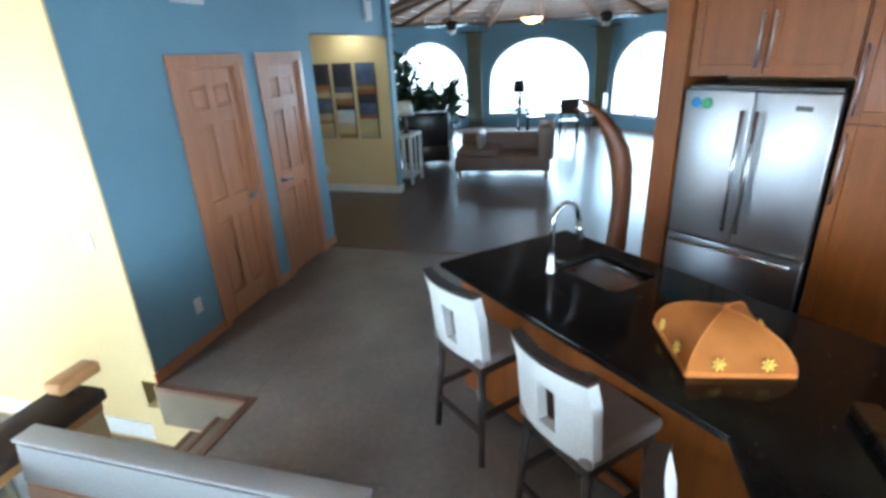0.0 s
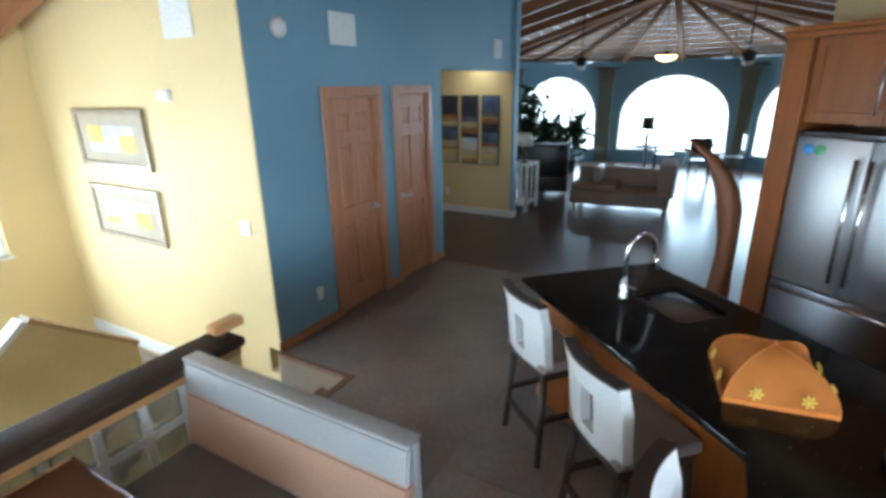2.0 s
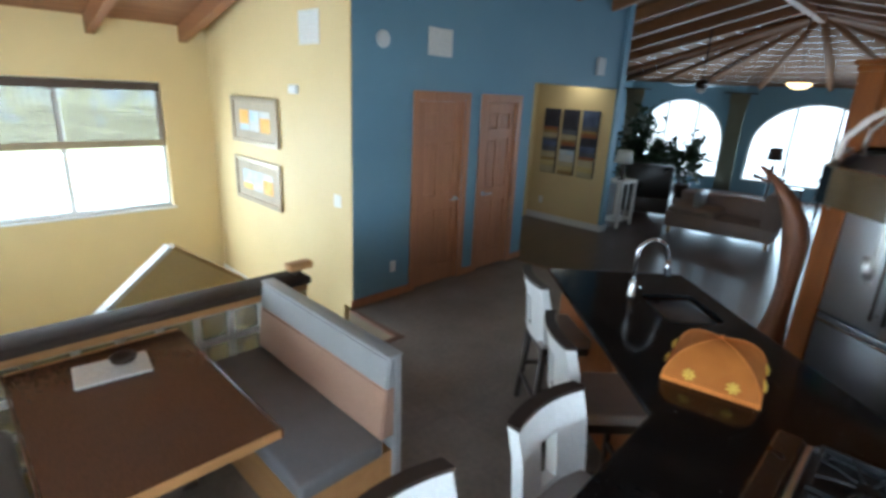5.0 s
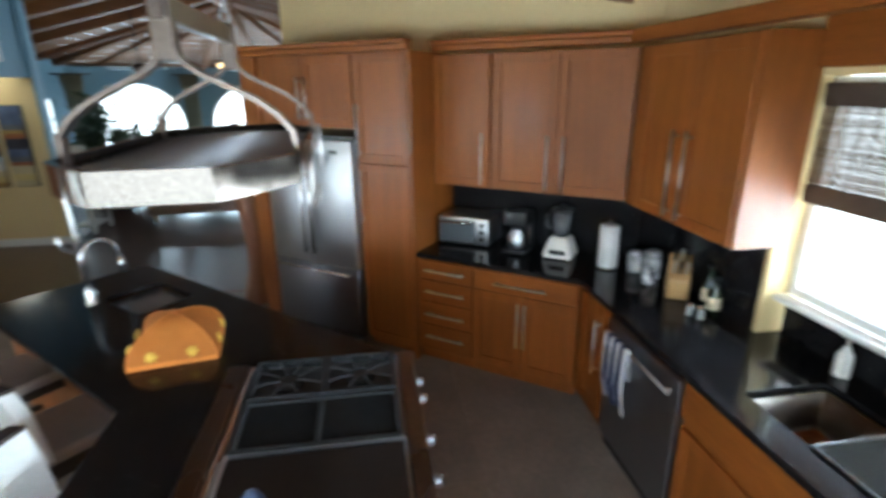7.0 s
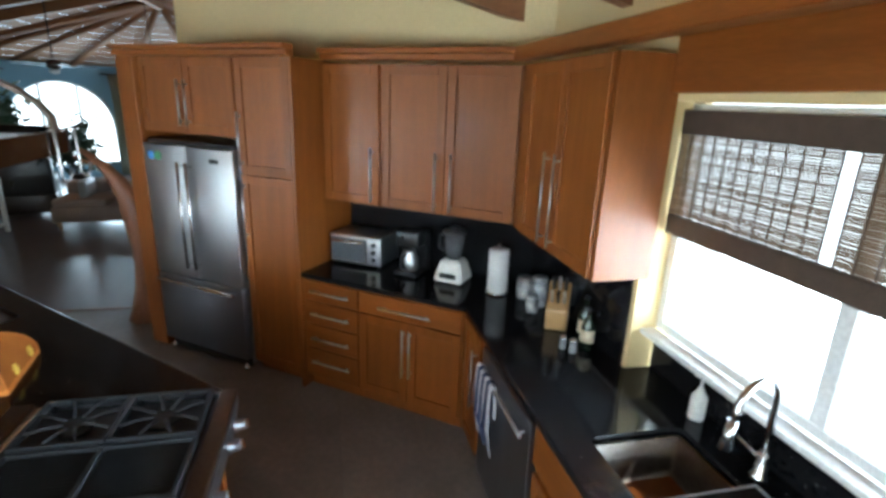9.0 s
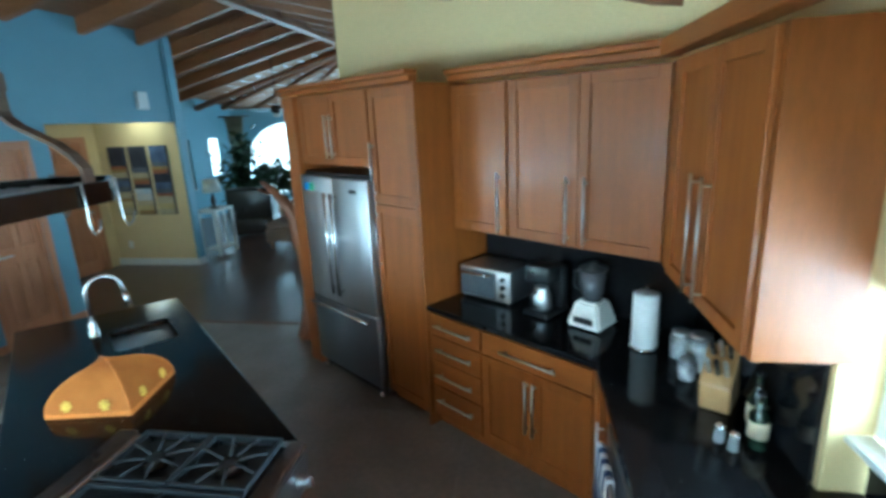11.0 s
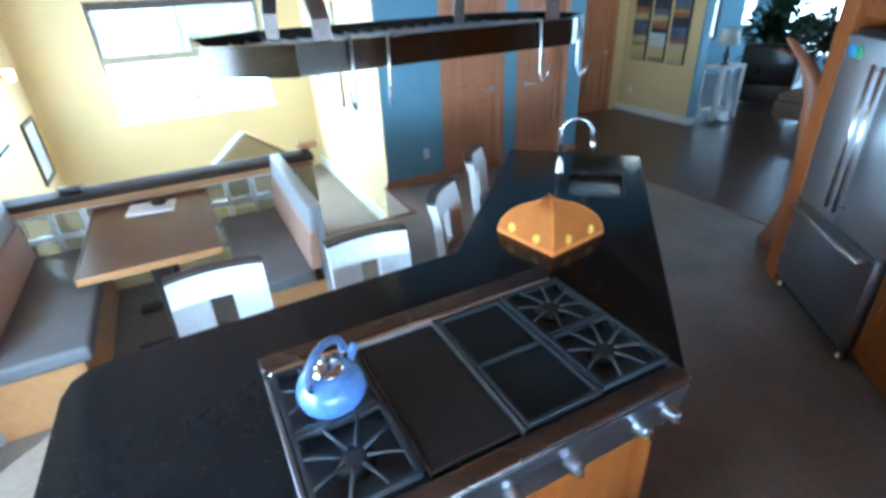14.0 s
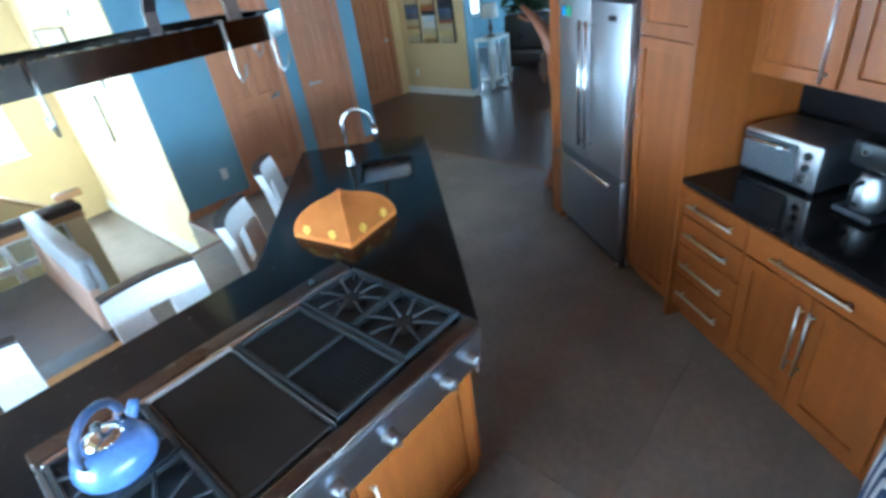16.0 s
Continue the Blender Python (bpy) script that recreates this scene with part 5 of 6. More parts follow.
# ---- dining corner ----
tb = thing("dining_table", "dark-topped wooden dining table with honey edge", "table", pose(0, 0, 0))
part("tabletop", boxes((-1.85, -1.10, 2.03, 3.20, 0.725, 0.755), bevel=0.004), TABLEWOOD, tb)
part("end_band", boxes((-1.851, -1.099, 2.018, 2.029, 0.715, 0.757), bevel=0.002), LIGHTWOOD, tb, "honey wooden end edge")
part("end_band", boxes((-1.851, -1.099, 3.201, 3.212, 0.715, 0.757), bevel=0.002), LIGHTWOOD, tb, "honey wooden end edge")
part("side_band", boxes((-1.862, -1.852, 2.018, 3.212, 0.715, 0.756), bevel=0.002), TABLEWOOD, tb)
part("side_band", boxes((-1.098, -1.088, 2.018, 3.212, 0.715, 0.756), bevel=0.002), TABLEWOOD, tb)
for y in (2.3, 2.85):
    part("pedestal", boxes((-1.53, -1.42, y - 0.04, y + 0.04, 0.04, 0.724), bevel=0.005), DARKWOOD, tb)
    part("pedestal_foot", boxes((-1.75, -1.2, y - 0.045, y + 0.045, 0.0, 0.05), bevel=0.008), DARKWOOD, tb)
ty = thing("tray", "flat white tray with a dark bowl on it", "tray", pose(-1.475, 2.94, 0.758, 0, 0, -7))
part("plate", boxes((-0.155, 0.155, -0.11, 0.11, 0.0, 0.012), bevel=0.005), WHITE, ty)
bw = tagged(part("small_bowl", lathe([(0.03, 0), (0.05, 0.01), (0.06, 0.032), (0.055, 0.032), (0.045, 0.014)], 20), BRONZE), "small dark metal bowl on the white tray", "bowl")
bw.matrix_world = pose(-1.42, 2.97, 0.771)


def bench(m, length, lab, back_h):
    """A built-in bench: back of two colours, seat cushion, boxed base. Local x along it, back at y=0, seat to -y."""
    t = thing("dining_bench", lab, "bench", m, "dining benches")
    part("base", boxes((0.02, length - 0.02, -0.50, -0.02, 0.0, 0.36), bevel=0.004), LIGHTWOOD, t)
    part("seat_cushion", boxes((0.0, length, -0.55, -0.09, 0.362, 0.46), bevel=0.025, seg=3), GREYFABRIC, t)

    def slab(name, rows, material, label):
        bm = bmesh.new()
        a = [bm.verts.new((0.0, y, z)) for y, z in rows]
        b = [bm.verts.new((length, y, z)) for y, z in rows]
        bm.faces.new(a), bm.faces.new(b[::-1])
        n = len(rows)
        for k in range(n):
            bm.faces.new((a[k], b[k], b[(k + 1) % n], a[(k + 1) % n]))
        bmesh.ops.recalc_face_normals(bm, faces=bm.faces[:])
        bmesh.ops.bevel(bm, geom=bm.edges[:], offset=0.008, segments=2, affect="EDGES")
        part(name, bm, material, t, label)

    slab("backrest", [(-0.115, 0.461), (-0.085, back_h - 0.17), (-0.03, back_h - 0.17), (-0.03, 0.461)], PEACH, "peach leather lower back")
    slab("head_roll", [(-0.085, back_h - 0.168), (-0.065, back_h - 0.012), (-0.03, back_h - 0.012), (-0.03, back_h - 0.168)], SILVERLEATHER, "silver leather upper back")
    slab("back_board", [(-0.029, 0.0), (-0.029, back_h - 0.006), (0.012, back_h - 0.006), (0.03, 0.0)], SILVERLEATHER, "")
    part("top_cap", boxes((-0.002, length + 0.002, -0.07, 0.016, back_h - 0.008, back_h + 0.006), bevel=0.006, seg=2), SILVERLEATHER, t, "silver leather top edge")
    return t


bench(pose(-0.50, 3.26, 0, 0, 0, -90), 1.28, "bench with peach and silver leather back", 0.90)
bench(pose(-2.42, 1.82, 0, 0, 0, 90), 1.44, "longer bench with peach leather back by the wall", 0.90)
sc = thing("wall_sconce", "small lit wall sconce in the stairwell corner", "wall lamp", pose(-2.8, 6.50, 1.36))
part("back_plate", lathe([(0.05, 0), (0.05, 0.012)], 18), BRONZE, sc).matrix_local = pose(0, 0, 0, 0, 90)
part("shade", lathe([(0.03, 0), (0.05, 0.02), (0.055, 0.12), (0.05, 0.12), (0.045, 0.02)], 18, (0.07, 0, -0.05)), LAMPGLOW, sc, "lit frosted glass shade")
pc = thing("framed_picture", "dark framed picture leaning low in the stairwell", "picture", pose(-2.799, 6.35, 0.1, 0, 0, 90))
part("frame", boxes((0, 0.05, -0.03, 0.001, 0, 0.75), (0.55, 0.6, -0.03, 0.001, 0, 0.75), (0.05, 0.55, -0.03, 0.001, 0, 0.05), (0.05, 0.55, -0.03, 0.001, 0.7, 0.75), bevel=0.004), BRONZE, pc)
part("print", boxes((0.05, 0.55, -0.015, -0.002, 0.05, 0.7)), SWATCH[2], pc)
cbt = thing("cap_trinket", "small dark radio with chrome ends on the cap", "radio", pose(-1.98, 3.39, 0.841))
part("body", boxes((-0.07, 0.07, -0.04, 0.04, 0, 0.045), bevel=0.01, seg=2), BLACK, cbt)
for s in (-0.078, 0.078):
    part("end_cap", boxes((s - 0.008, s + 0.008, -0.03, 0.03, 0, 0.06), bevel=0.003), CHROME, cbt)

# ---- pot rack ----
RK = (-0.553, 0.295)
rk = thing("pot_rack", "long eight-sided steel and bronze pot rack hung on chains", "pot rack", pose(RK[0], RK[1], 0, 0, 0, 2))
N = 96
A, B2, Z0, Z1 = 0.50, 0.23, 1.953, 2.012


def oval(a, b, k):
    """A point on the long rim: straight sides and ends with cut corners."""
    c, s = math.cos(2 * math.pi * k / N), math.sin(2 * math.pi * k / N)
    cx, cy = 0.15, 0.12
    r = 1 / max(abs(c) / a, abs(s) / b, (abs(c) / cx + abs(s) / cy) / ((a - cx) / cx + b / cy))
    return r * c, r * s


def strap(pts, wide, thick):
    """A flat bar, wide along x, bent along points."""
    bm = bmesh.new()
    rows = []
    for k, p in enumerate(pts):
        p0, p1 = Vector(pts[max(k - 1, 0)]), Vector(pts[min(k + 1, len(pts) - 1)])
        d = (p1 - p0).normalized()
        n = Vector((0, -d.z, d.y)) * thick / 2
        p = Vector(p)
        rows.append([bm.verts.new(p + Vector((sx * wide / 2, 0, 0)) + sn * n) for sx, sn in ((-1, -1), (1, -1), (1, 1), (-1, 1))])
    for p, q in zip(rows, rows[1:]):
        for j in range(4):
            bm.faces.new((p[j], p[(j + 1) % 4], q[(j + 1) % 4], q[j]))
    bm.faces.new(rows[0][::-1]), bm.faces.new(rows[-1])
    bmesh.ops.recalc_face_normals(bm, faces=bm.faces[:])
    return bm


bm = bmesh.new()
loops = [[bm.verts.new((*oval(a, b, k), z)) for k in range(N)] for a, b, z in ((A, B2, Z0), (A, B2, Z1), (A - 0.012, B2 - 0.012, Z1), (A - 0.012, B2 - 0.012, Z0))]
for i in range(4):
    p, q = loops[i], loops[(i + 1) % 4]
    for k in range(N):
        bm.faces.new((p[k], p[(k + 1) % N], q[(k + 1) % N], q[k]))
bmesh.ops.recalc_face_normals(bm, faces=bm.faces[:])
part("band", bm, mat("polished_bronze_band", (0.075, 0.064, 0.055), 0.1, 1.0, scale=5, fine=120, vary=0.03), rk, "polished bronze band")
RACKSTEEL = mat("dull_rack_steel", (0.19, 0.155, 0.135), 0.34, 0.9, scale=6, fine=90)
for k in range(9):
    y = -0.2 + 0.05 * k
    x = A - 0.012 - 0.15 * max(0.0, abs(y) - (B2 - 0.12)) / 0.12
    part("grid_wire", tube([(-x, y, Z0 + 0.03), (x, y, Z0 + 0.03)], 0.003, 5), SHADEDSTEEL, rk)
for k in range(21):
    x = -0.45 + 0.045 * k
    y = B2 - 0.012 - 0.12 * max(0.0, abs(x) - (A - 0.15)) / 0.15
    part("grid_wire", tube([(x, -y, Z0 + 0.036), (x, y, Z0 + 0.036)], 0.003, 5), SHADEDSTEEL, rk)
for sx in (-0.286, 0.286):
    up = part("upright", boxes((sx - 0.02, sx + 0.02, -0.02, 0.02, 2.185, 2.315), bevel=0.004), RACKSTEEL, rk)
    for sy in (-1, 1):
        yy = sy * (B2 - 0.006)
        pts = [(sx, sy * 0.012, 2.215), (sx, sy * 0.02, 2.19), (sx, sy * 0.05, 2.165), (sx, sy * 0.10, 2.14), (sx, sy * 0.15, 2.115), (sx, sy * 0.19, 2.085), (sx, yy * 0.97, 2.05), (sx, yy * 0.99, 1.985)]
        part("brace", strap(pts, 0.036, 0.010), RACKSTEEL, rk)
    chain = bmesh.new()
    z, k = 2.316, 0
    zt = roof_z(RK[1]) - 0.02
    while z < zt:
        pts = []
        for j in range(8):
            a = 2 * math.pi * j / 8
            u, v = 0.013 * math.cos(a), 0.022 * math.sin(a)
            pts.append((sx * (1 + 0.9 * (z - 2.316)) + (u if k % 2 else 0), 0 if k % 2 else u, z + 0.018 + v))
        tube(pts, 0.0032, 5, bm=chain, closed=True)
        z += 0.033
        k += 1
    part("chain", chain, STEEL, rk, "steel link chain")
part("top_bar", boxes((-0.32, 0.32, -0.013, 0.013, 2.258, 2.306), bevel=0.004), RACKSTEEL, rk)
HOOKSTEEL = mat("hook_steel", (0.36, 0.35, 0.34), 0.3, 1.0, mix=0.1)
for k in (3, 18, 44, 60, 63, 84, 87):
    x, y = oval(A + 0.006, B2 + 0.006, k)
    part("hook", tube([(x * 0.965, y * 0.965, Z1 + 0.004), (x * 1.005, y * 1.005, Z1 + 0.006), (x * 1.01, y * 1.01, Z1 - 0.05), (x * 1.01, y * 1.01, Z0 - 0.05), (x * 1.03, y * 1.03, Z0 - 0.075), (x * 1.07, y * 1.07, Z0 - 0.06), (x * 1.085, y * 1.085, Z0 - 0.035)], 0.0034, 6), HOOKSTEEL, rk, "steel pot hook")

# ---- on the worktop ----
CT = 0.9215
to = thing("toaster_oven", "stainless toaster oven with glass door and knobs", "toaster oven", DIAG @ pose(1.03, -0.42, CT, 0, 0, 4))
part("body", boxes((-0.21, 0.21, -0.16, 0.14, 0.015, 0.235), bevel=0.012, seg=2), STEEL, to)
d = part("door", boxes((-0.10, 0.195, 0.141, 0.155, 0.035, 0.215), bevel=0.004), mat("dark_oven_glass", (0.10, 0.11, 0.12), 0.08, scale=3), to, "dark glass door")
part("handle", tube([(-0.08, 0.175, 0.195), (0.175, 0.175, 0.195)], 0.007, 8), CHROME, d)
for k, z in enumerate((0.07, 0.125, 0.18)):
    part("knob", lathe([(0.018, 0), (0.018, 0.012), (0.014, 0.018)], 16), BLACK, to).matrix_local = pose(-0.155, 0.141, z, -90)
for x in (-0.18, 0.18):
    for y in (-0.13, 0.11):
        part("foot", lathe([(0.012, 0), (0.012, 0.016)], 10, (x, y, 0)), BLACK, to)

cm = thing("coffee_maker", "black drip coffee maker with steel carafe", "coffee maker", DIAG @ pose(0.60, -0.40, CT))
part("base", boxes((-0.09, 0.09, -0.11, 0.13, 0, 0.03), bevel=0.008, seg=2), BLACK, cm)
part("column", boxes((-0.09, 0.09, -0.11, -0.03, 0.03, 0.30), bevel=0.008), BLACK, cm)
part("brew_head", boxes((-0.09, 0.09, -0.03, 0.11, 0.21, 0.32), bevel=0.015, seg=2), BLACK, cm)
part("carafe", lathe([(0.055, 0.031), (0.066, 0.05), (0.066, 0.12), (0.045, 0.165), (0.045, 0.18)], 24, (0, 0.055, 0)), STEEL, cm, "ribbed steel carafe")
part("carafe_handle", tube([(0, 0.11, 0.16), (0, 0.155, 0.15), (0, 0.155, 0.08), (0, 0.12, 0.06)], 0.009, 8), BLACK, cm)

bl = thing("blender", "white blender with a smoked jar", "blender", DIAG @ pose(0.27, -0.38, CT))
bm = bmesh.new()
bmesh.ops.create_cone(bm, segments=4, radius1=0.155, radius2=0.10, depth=0.15, cap_ends=True, matrix=Matrix.Translation((0, 0, 0.085)) @ Matrix.Rotation(radians(45), 4, "Z"))
bmesh.ops.bevel(bm, geom=bm.edges[:], offset=0.014, segments=2, affect="EDGES")
part("base", bm, PLASTER, bl)
part("control_strip", boxes((-0.06, 0.06, 0.100, 0.108, 0.04, 0.075), bevel=0.003), BLACK, bl).matrix_local = pose(0, 0, 0, 0)
part("jar", lathe([(0.05, 0.161), (0.062, 0.19), (0.078, 0.34), (0.072, 0.34), (0.055, 0.19)], 20), mat("smoked_jar", (0.10, 0.10, 0.11), 0.12, trans=0.3), bl, "smoked plastic jar")
part("lid", lathe([(0.08, 0.341), (0.08, 0.36), (0.03, 0.365), (0.03, 0.385)], 20), BLACK, bl)
part("jar_handle", tube([(0.07, 0, 0.32), (0.115, 0, 0.31), (0.112, 0, 0.22), (0.06, 0, 0.20)], 0.010, 8), BLACK, bl)

rl = thing("paper_towels", "white paper towel roll on a steel stand", "paper towels", DIAG @ pose(-0.08, -0.30, CT))
part("stand", lathe([(0.075, 0), (0.075, 0.01), (0.02, 0.014), (0.008, 0.016), (0.008, 0.33), (0.012, 0.34)], 24), CHROME, rl)
part("roll", lathe([(0.02, 0.018), (0.066, 0.018), (0.066, 0.298), (0.02, 0.298)], 28), PAPER, rl)

for k, (x, y, r, h) in enumerate(((1.02, -1.84, 0.056, 0.14), (0.89, -1.88, 0.056, 0.185), (0.80, -1.80, 0.04, 0.10))):
    j = thing("storage_jar", "clear glass jar with pale contents and steel lid", "jar", pose(x, y, CT), "counter jars")
    part("glass", lathe([(r * 0.9, 0), (r, 0.01), (r, h * 0.8), (r * 0.8, h * 0.86)], 20), mat("jar_of_flour", (0.48, 0.49, 0.49), 0.12, second=(0.12, 0.13, 0.14), scale=22, mix=0.9, coat=0.6), j)
    part("lid", lathe([(r * 0.85, h * 0.86), (r * 0.85, h), (r * 0.5, h + 0.008)], 20), STEEL, j)

kb = thing("knife_block", "light wooden knife block with dark handles", "knife block", pose(0.60, -1.87, CT, 0, 0, 150) @ Matrix.Scale(1.18, 4))
bm = prism([(-0.10, 0.0), (0.07, 0.0), (0.10, 0.11), (-0.02, 0.22)], -0.05, 0.05, bevel=0.005)
bm.transform(Matrix.Rotation(radians(90), 4, "X"))
part("block", bm, mat("pale_maple", (0.50, 0.31, 0.13), 0.4, stretch=(0.5, 5, 5)), kb)
for i in range(3):
    for k in range(2):
        yy = -0.028 + 0.028 * i
        px, pz = 0.01 + 0.05 * k, 0.19 - 0.05 * k
        part("knife_handle", tube([(px, yy, pz), (px + 0.06, yy, pz + 0.075)], 0.009, 6), STEEL if (i + k) % 2 else BLACK, kb)

for x, y, h, lab in ((0.40, -1.93, 0.25, "dark green oil bottle with a cream label"), (0.31, -1.90, 0.22, "dark glass vinegar bottle with a cream label")):
    b = thing("oil_bottle", lab, "bottle", pose(x, y, CT), "counter bottles")
    part("glass", lathe([(0.033, 0), (0.035, 0.008), (0.035, h * 0.58), (0.013, h * 0.76), (0.013, h * 0.95)], 18), mat("bottle_glass", (0.012, 0.02, 0.012), 0.08), b)
    part("label", lathe([(0.0356, h * 0.2), (0.0356, h * 0.5)], 18), mat("cream_label", (0.62, 0.52, 0.36), 0.7), b, "cream paper label")
    part("cap", lathe([(0.015, h * 0.95), (0.015, h), (0.01, h + 0.003)], 14), BLACK, b)

for x, y, lab in ((0.33, -1.78, "small clear glass salt shaker with steel cap"), (0.28, -1.81, "small glass pepper shaker with steel cap")):
    sh = thing("shaker", lab, "shaker", pose(x, y, CT), "table shakers")
    part("glass", lathe([(0.019, 0), (0.021, 0.006), (0.018, 0.045), (0.016, 0.055)], 14), mat("shaker_glass", (0.42, 0.44, 0.44), 0.08, trans=0.4, coat=0.4), sh)
    part("cap", lathe([(0.0175, 0.0555), (0.0175, 0.066), (0.009, 0.074)], 14), BRIGHTSTEEL, sh)

# ---- living room ----
so = thing("sofa", "beige chaise sofa with rolled back and wooden feet", "sofa", pose(7.15, 2.75, 0, 0, 0, 4))
part("base", boxes((-0.42, 0.45, -0.80, 0.78, 0.12, 0.36), bevel=0.03, seg=2), SOFA, so)
part("seat_cushion", boxes((-0.40, 0.40, 0.02, 0.76, 0.361, 0.47), bevel=0.04, seg=3), SOFA, so)
part("backrest", boxes((-0.43, 0.43, -0.86, -0.60, 0.30, 0.86), bevel=0.06, seg=3), SOFA, so)
part("armrest", boxes((0.22, 0.46, -0.60, 0.76, 0.30, 0.66), bevel=0.05, seg=3), SOFA, so)
part("pillow", boxes((-0.3, 0.2, 0.3, 0.42, 0.47, 0.74), bevel=0.05, seg=3), SILVERLEATHER, so)
for x in (-0.36, 0.38):
    for y in (-0.74, 0.7):
        part("foot", lathe([(0.022, 0), (0.035, 0.12)], 12, (x, y, 0)), LIGHTWOOD, so)
cn = thing("console_table", "white console table with open slatted sides", "console table", pose(6.45, 4.25, 0))
part("tabletop", boxes((-0.28, 0.28, -0.18, 0.18, 0.76, 0.80), bevel=0.004), WHITE, cn)
for x in (-0.25, 0.25):
    for y in (-0.15, 0.15):
        part("leg", boxes((x - 0.025, x + 0.025, y - 0.025, y + 0.025, 0, 0.759), bevel=0.003), WHITE, cn)
part("shelf", boxes((-0.25, 0.25, -0.15, 0.15, 0.1, 0.13)), WHITE, cn)
part("side_slat", boxes((-0.02, 0.02, -0.16, -0.14, 0.131, 0.759)), WHITE, cn)


def table_lamp(m, h, shade_mat, lab):
    t = thing("table_lamp", lab, "lamp", m)
    part("base", lathe([(0.07, 0), (0.07, 0.015), (0.02, 0.03), (0.045, h * 0.25), (0.015, h * 0.5), (0.01, h * 0.62)], 20), BRONZE, t)
    part("shade", lathe([(0.15, h * 0.58), (0.12, h), (0.115, h), (0.145, h * 0.58)], 24), shade_mat, t)


table_lamp(pose(6.45, 4.25, 0.801), 0.5, PLASTER, "table lamp with pale shade on the console")
ar = thing("armchair", "dark leather armchair facing the bay windows", "armchair", pose(7.9, 4.35, 0, 0, 0, 20))
part("base", boxes((-0.42, 0.42, -0.42, 0.42, 0.08, 0.40), bevel=0.04, seg=2), DARKWOOD, ar)
part("backrest", boxes((-0.46, -0.22, -0.42, 0.42, 0.38, 1.0), bevel=0.06, seg=3), BLACK, ar)
for s in (-1, 1):
    part("armrest", boxes((-0.24, 0.42, s * 0.34 - 0.09, s * 0.34 + 0.09, 0.40, 0.66), bevel=0.04, seg=3), BLACK, ar)
part("cushion", boxes((-0.2, 0.40, -0.24, 0.24, 0.41, 0.52), bevel=0.04, seg=3), BLACK, ar)


def potted_plant(m, h, spread, seed, n):
    t = thing("potted_plant", "large dark green house plant in a dark pot", "plant", m, "living room plants")
    part("pot", lathe([(0.14, 0), (0.19, 0.30), (0.205, 0.32), (0.18, 0.32), (0.17, 0.29)], 20), BRONZE, t)
    part("soil", lathe([(0.168, 0.27), (0.168, 0.285)], 16), BLACK, t)
    rng = random.Random(seed)
    stem = bmesh.new()
    leaf = bmesh.new()
    for i in range(9):
        a = rng.uniform(0, 6.28)
        r, z = rng.uniform(0.1, spread), rng.uniform(0.55, 1.0) * h
        top = Vector((r * math.cos(a), r * math.sin(a), z))
        tube([(0.03 * math.cos(a), 0.03 * math.sin(a), 0.28), tuple(top * 0.5 + Vector((0, 0, 0.2))), tuple(top)], 0.012, 5, 0.005, bm=stem)
        for j in range(n):
            c = top * rng.uniform(0.55, 1.08) + Vector((rng.gauss(0, 0.1), rng.gauss(0, 0.1), rng.gauss(0.05, 0.1)))
            q = Euler((rng.uniform(-1, 1), rng.uniform(-1, 1), rng.uniform(0, 6.28))).to_matrix()
            L, w = rng.uniform(0.14, 0.3), rng.uniform(0.035, 0.08)
            vs = [leaf.verts.new(c + q @ Vector(p)) for p in ((0, 0, 0), (L * 0.4, w, 0.012), (L, 0, -0.02), (L * 0.4, -w, 0.012))]
            leaf.faces.new((vs[0], vs[1], vs[2])), leaf.faces.new((vs[0], vs[2], vs[3]))
    part("stem", stem, DARKWOOD, t)
    tagged(part("leaves", leaf, PLANT, t), "dense dark green leaves", kind="stuff")


potted_plant(pose(9.3, 5.3, 0), 1.75, 0.75, 3, 60)
potted_plant(pose(10.4, 4.6, 0), 1.45, 0.6, 5, 50)
potted_plant(pose(8.7, 4.75, 0), 1.2, 0.55, 8, 46)
dt = thing("side_table", "round dark side table by the bay window", "side table", pose(10.6, 2.9, 0))
part("tabletop", lathe([(0.33, 0.66), (0.34, 0.675), (0.34, 0.69), (0.33, 0.70)], 28), DARKWOOD, dt)
part("pedestal", lathe([(0.2, 0), (0.2, 0.02), (0.03, 0.05), (0.03, 0.659)], 18), DARKWOOD, dt)
table_lamp(pose(10.6, 2.9, 0.701), 0.62, BRONZE, "dark shaded table lamp before the bay window")


def dining_chair(m):
    t = thing("dining_chair", "slim dark chair before the bay window", "chair", m, "bay chairs")
    part("seat", boxes((-0.21, 0.21, -0.21, 0.21, 0.43, 0.47), bevel=0.01), DARKWOOD, t)
    part("backrest", boxes((-0.2, 0.2, 0.185, 0.21, 0.62, 0.95), bevel=0.008), DARKWOOD, t)
    for sx in (-0.185, 0.185):
        part("leg", boxes((sx - 0.018, sx + 0.018, -0.2, -0.165, 0, 0.43)), DARKWOOD, t)
        part("leg", boxes((sx - 0.018, sx + 0.018, 0.175, 0.21, 0, 0.62)), DARKWOOD, t)
    return t


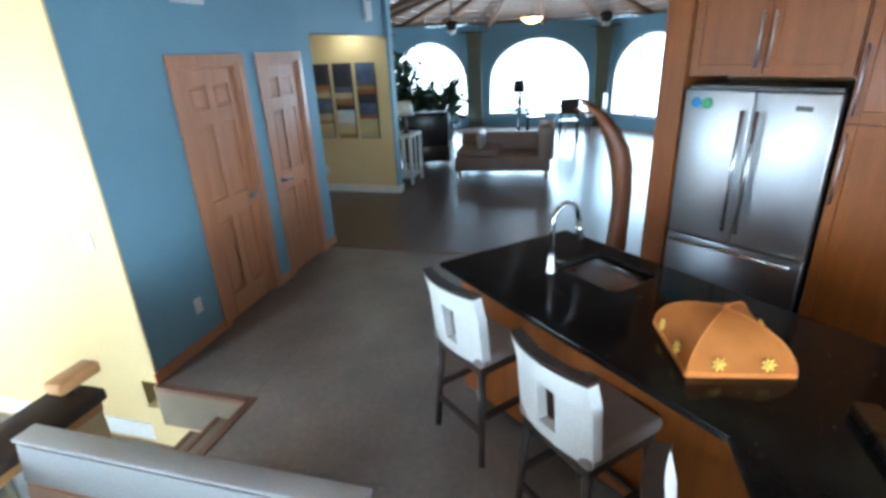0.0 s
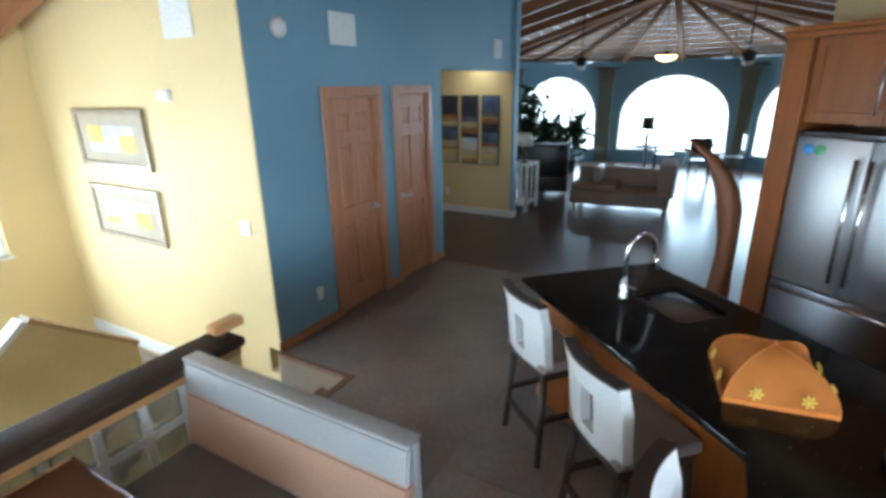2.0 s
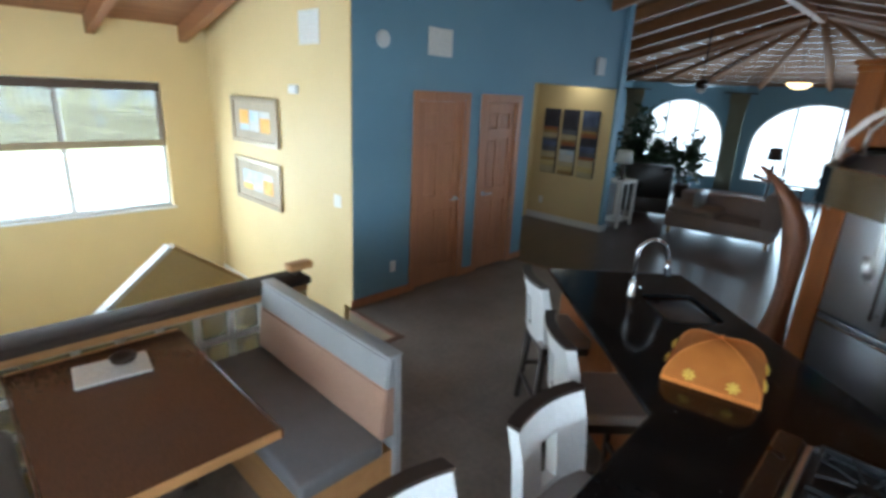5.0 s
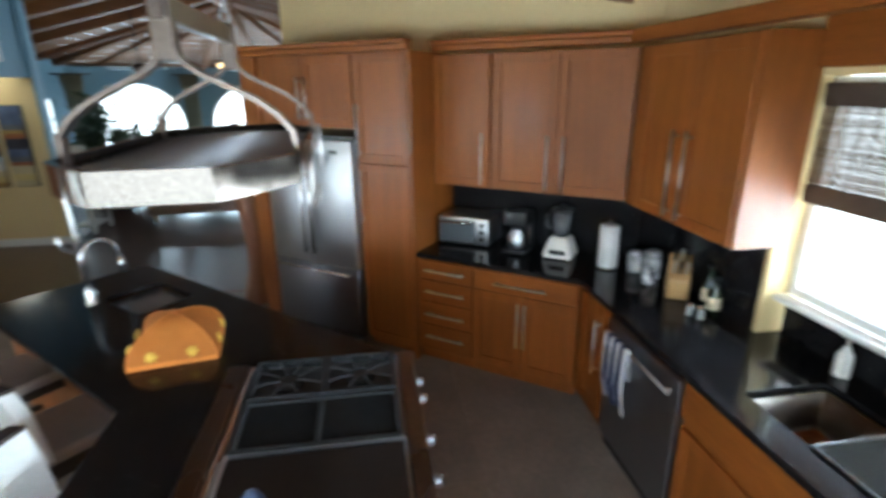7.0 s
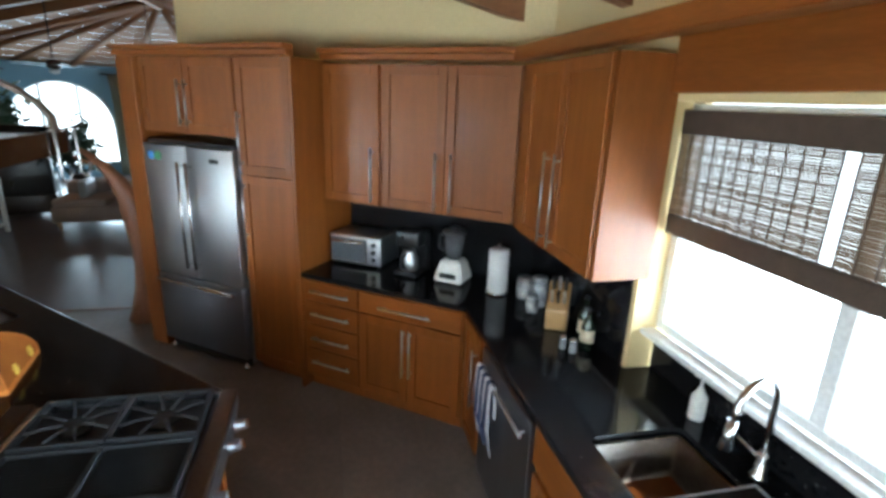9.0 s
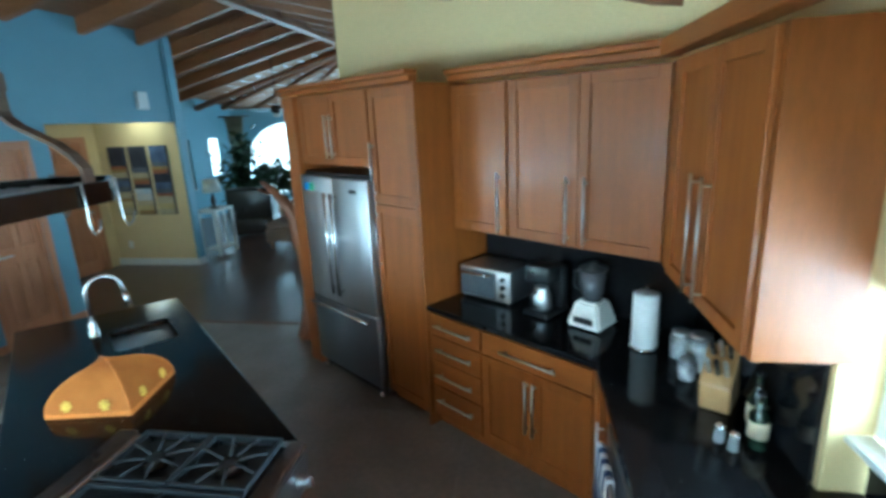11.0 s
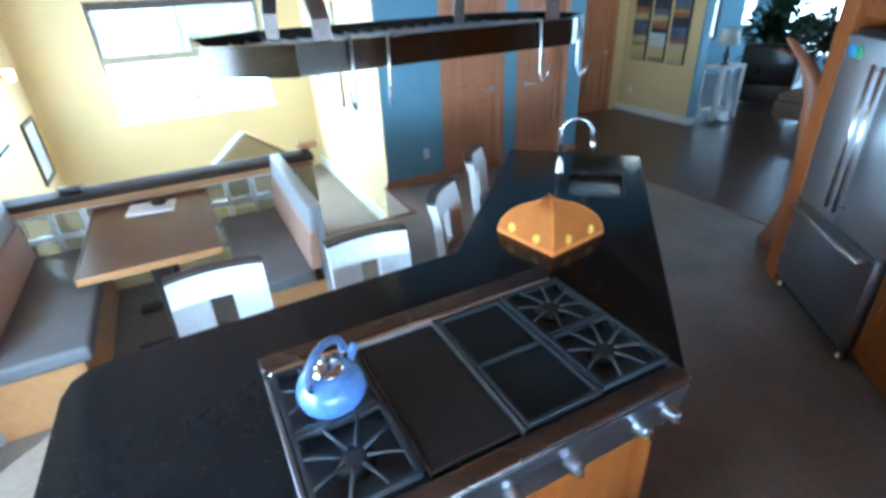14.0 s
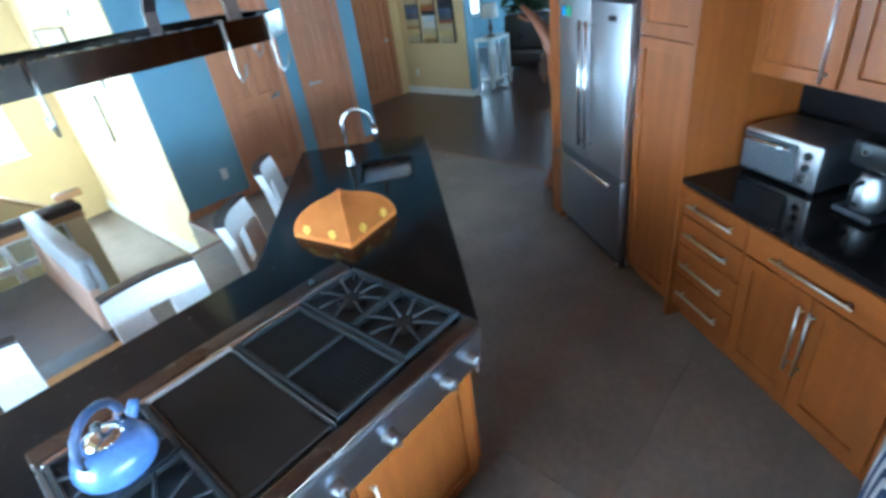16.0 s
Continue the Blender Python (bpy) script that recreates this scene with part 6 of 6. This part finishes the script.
gt = thing("bistro_table", "round glass table on slim metal legs", "table", pose(11.0, 1.85, 0))
part("tabletop", lathe([(0.5, 0.72), (0.5, 0.735)], 32), STEEL, gt)
for k in range(3):
    a = radians(120 * k)
    part("leg", tube([(0.4 * math.cos(a), 0.4 * math.sin(a), 0), (0.15 * math.cos(a), 0.15 * math.sin(a), 0.72)], 0.014, 8), STEEL, gt)
ch = dining_chair(pose(10.35, 1.75, 0, 0, 0, 95))
copy_thing(ch, pose(11.1, 1.15, 0, 0, 0, 190))
copy_thing(ch, pose(11.1, 2.55, 0, 0, 0, 10))

for x, y in ((8.6, 3.95), (8.6, 1.15)):
    fn = thing("ceiling_fan", "dark ceiling fan with five still blades", "ceiling fan", pose(x, y, 0), "living room fans")
    zt = roof_z(y)
    part("rod", tube([(0, 0, 2.55), (0, 0, zt - 0.01)], 0.014), BRONZE, fn)
    part("motor", lathe([(0.05, 2.38), (0.11, 2.42), (0.11, 2.52), (0.04, 2.56)], 20), BRONZE, fn)
    for k in range(5):
        part("blade", boxes((0.12, 0.62, -0.06, 0.06, 2.455, 2.465), bevel=0.003), DARKWOOD, fn).matrix_local = pose(0, 0, 0, 0, 0, 72 * k)
    part("light", lathe([(0.02, 2.31), (0.07, 2.335), (0.085, 2.38)], 18), PLASTER, fn, "frosted white light bowl")
pn = thing("pendant_lamp", "warm lit bowl lamp hung from the ridge", "pendant lamp", pose(9.0, 2.48, 0))
part("cord", tube([(0, 0, 2.6), (0, 0.06, RIDGE_Z - 0.28)], 0.008), BRONZE, pn)
part("shade", lathe([(0.03, 2.44), (0.12, 2.46), (0.20, 2.53), (0.19, 2.535), (0.1, 2.475)], 24), LAMPGLOW, pn, "glowing amber bowl")
part("cap", lathe([(0.05, 2.53), (0.03, 2.60)], 16), BRONZE, pn)

# driftwood post beside the fridge panel
dr = thing("driftwood_post", "gnarled reddish driftwood post leaning beside the fridge panel", "driftwood post", pose(0, 0, 0))


def limb(name, pts, radii, parent):
    bm = bmesh.new()
    rows = []
    for k, ((x, y, z), r) in enumerate(zip(pts, radii)):
        rows.append([bm.verts.new((x + r * math.cos(2 * math.pi * j / 12) * (1 + 0.22 * math.sin(3 * j + 1.7 * k)), y + r * 1.3 * math.sin(2 * math.pi * j / 12) * (1 + 0.18 * math.cos(2 * j + k)), z + 0.01 * math.sin(j * 2.0 + k))) for j in range(12)])
    for p, q in zip(rows, rows[1:]):
        for j in range(12):
            bm.faces.new((p[j], p[(j + 1) % 12], q[(j + 1) % 12], q[j]))
    bm.faces.new(rows[0][::-1]), bm.faces.new(rows[-1])
    part(name, smooth(bm), DRIFT, parent)


limb("trunk", [(3.10, 1.12, 0), (3.09, 1.11, 0.12), (3.10, 1.09, 0.35), (3.11, 1.08, 0.6), (3.11, 1.08, 0.85), (3.11, 1.10, 1.05), (3.11, 1.14, 1.22), (3.11, 1.21, 1.36), (3.12, 1.31, 1.48), (3.13, 1.40, 1.56), (3.13, 1.47, 1.62)], [0.105, 0.08, 0.066, 0.062, 0.068, 0.075, 0.068, 0.054, 0.042, 0.03, 0.016], dr)
limb("branch", [(3.12, 1.36, 1.50), (3.13, 1.41, 1.50), (3.14, 1.47, 1.515), (3.14, 1.52, 1.54)], [0.026, 0.022, 0.016, 0.008], dr)
limb("root", [(3.06, 1.16, 0.0), (3.03, 1.19, 0.05), (3.05, 1.16, 0.14), (3.07, 1.13, 0.24)], [0.03, 0.035, 0.04, 0.03], dr)

# ---- floor slabs, last ----
def slab_mesh(name, outline):
    return prism(outline, -0.012, 0.0)


xs = (-2.8, -1.25, 0.30, 1.85, 3.42)
ys = (-2.15, -0.65, 0.85, 2.35, 3.45)
for i in range(4):
    for j in range(4):
        a, b, c, d = xs[i] + 0.0012, xs[i + 1] - 0.0012, ys[j] + 0.0012, ys[j + 1] - 0.0012
        part("slab", slab_mesh("slab", [(a, c), (b, c), (b, d), (a, d)]), CONCRETE, floor_base)
part("slab", slab_mesh("slab", [(0.7612, 3.4512), (1.8488, 3.4512), (1.8488, 4.19), (0.7612, 4.19)]), CONCRETE, floor_base)
part("slab", slab_mesh("slab", [(1.8512, 3.4512), (3.42, 3.4512), (3.42, 4.19), (1.8512, 4.19)]), CONCRETE, floor_base)
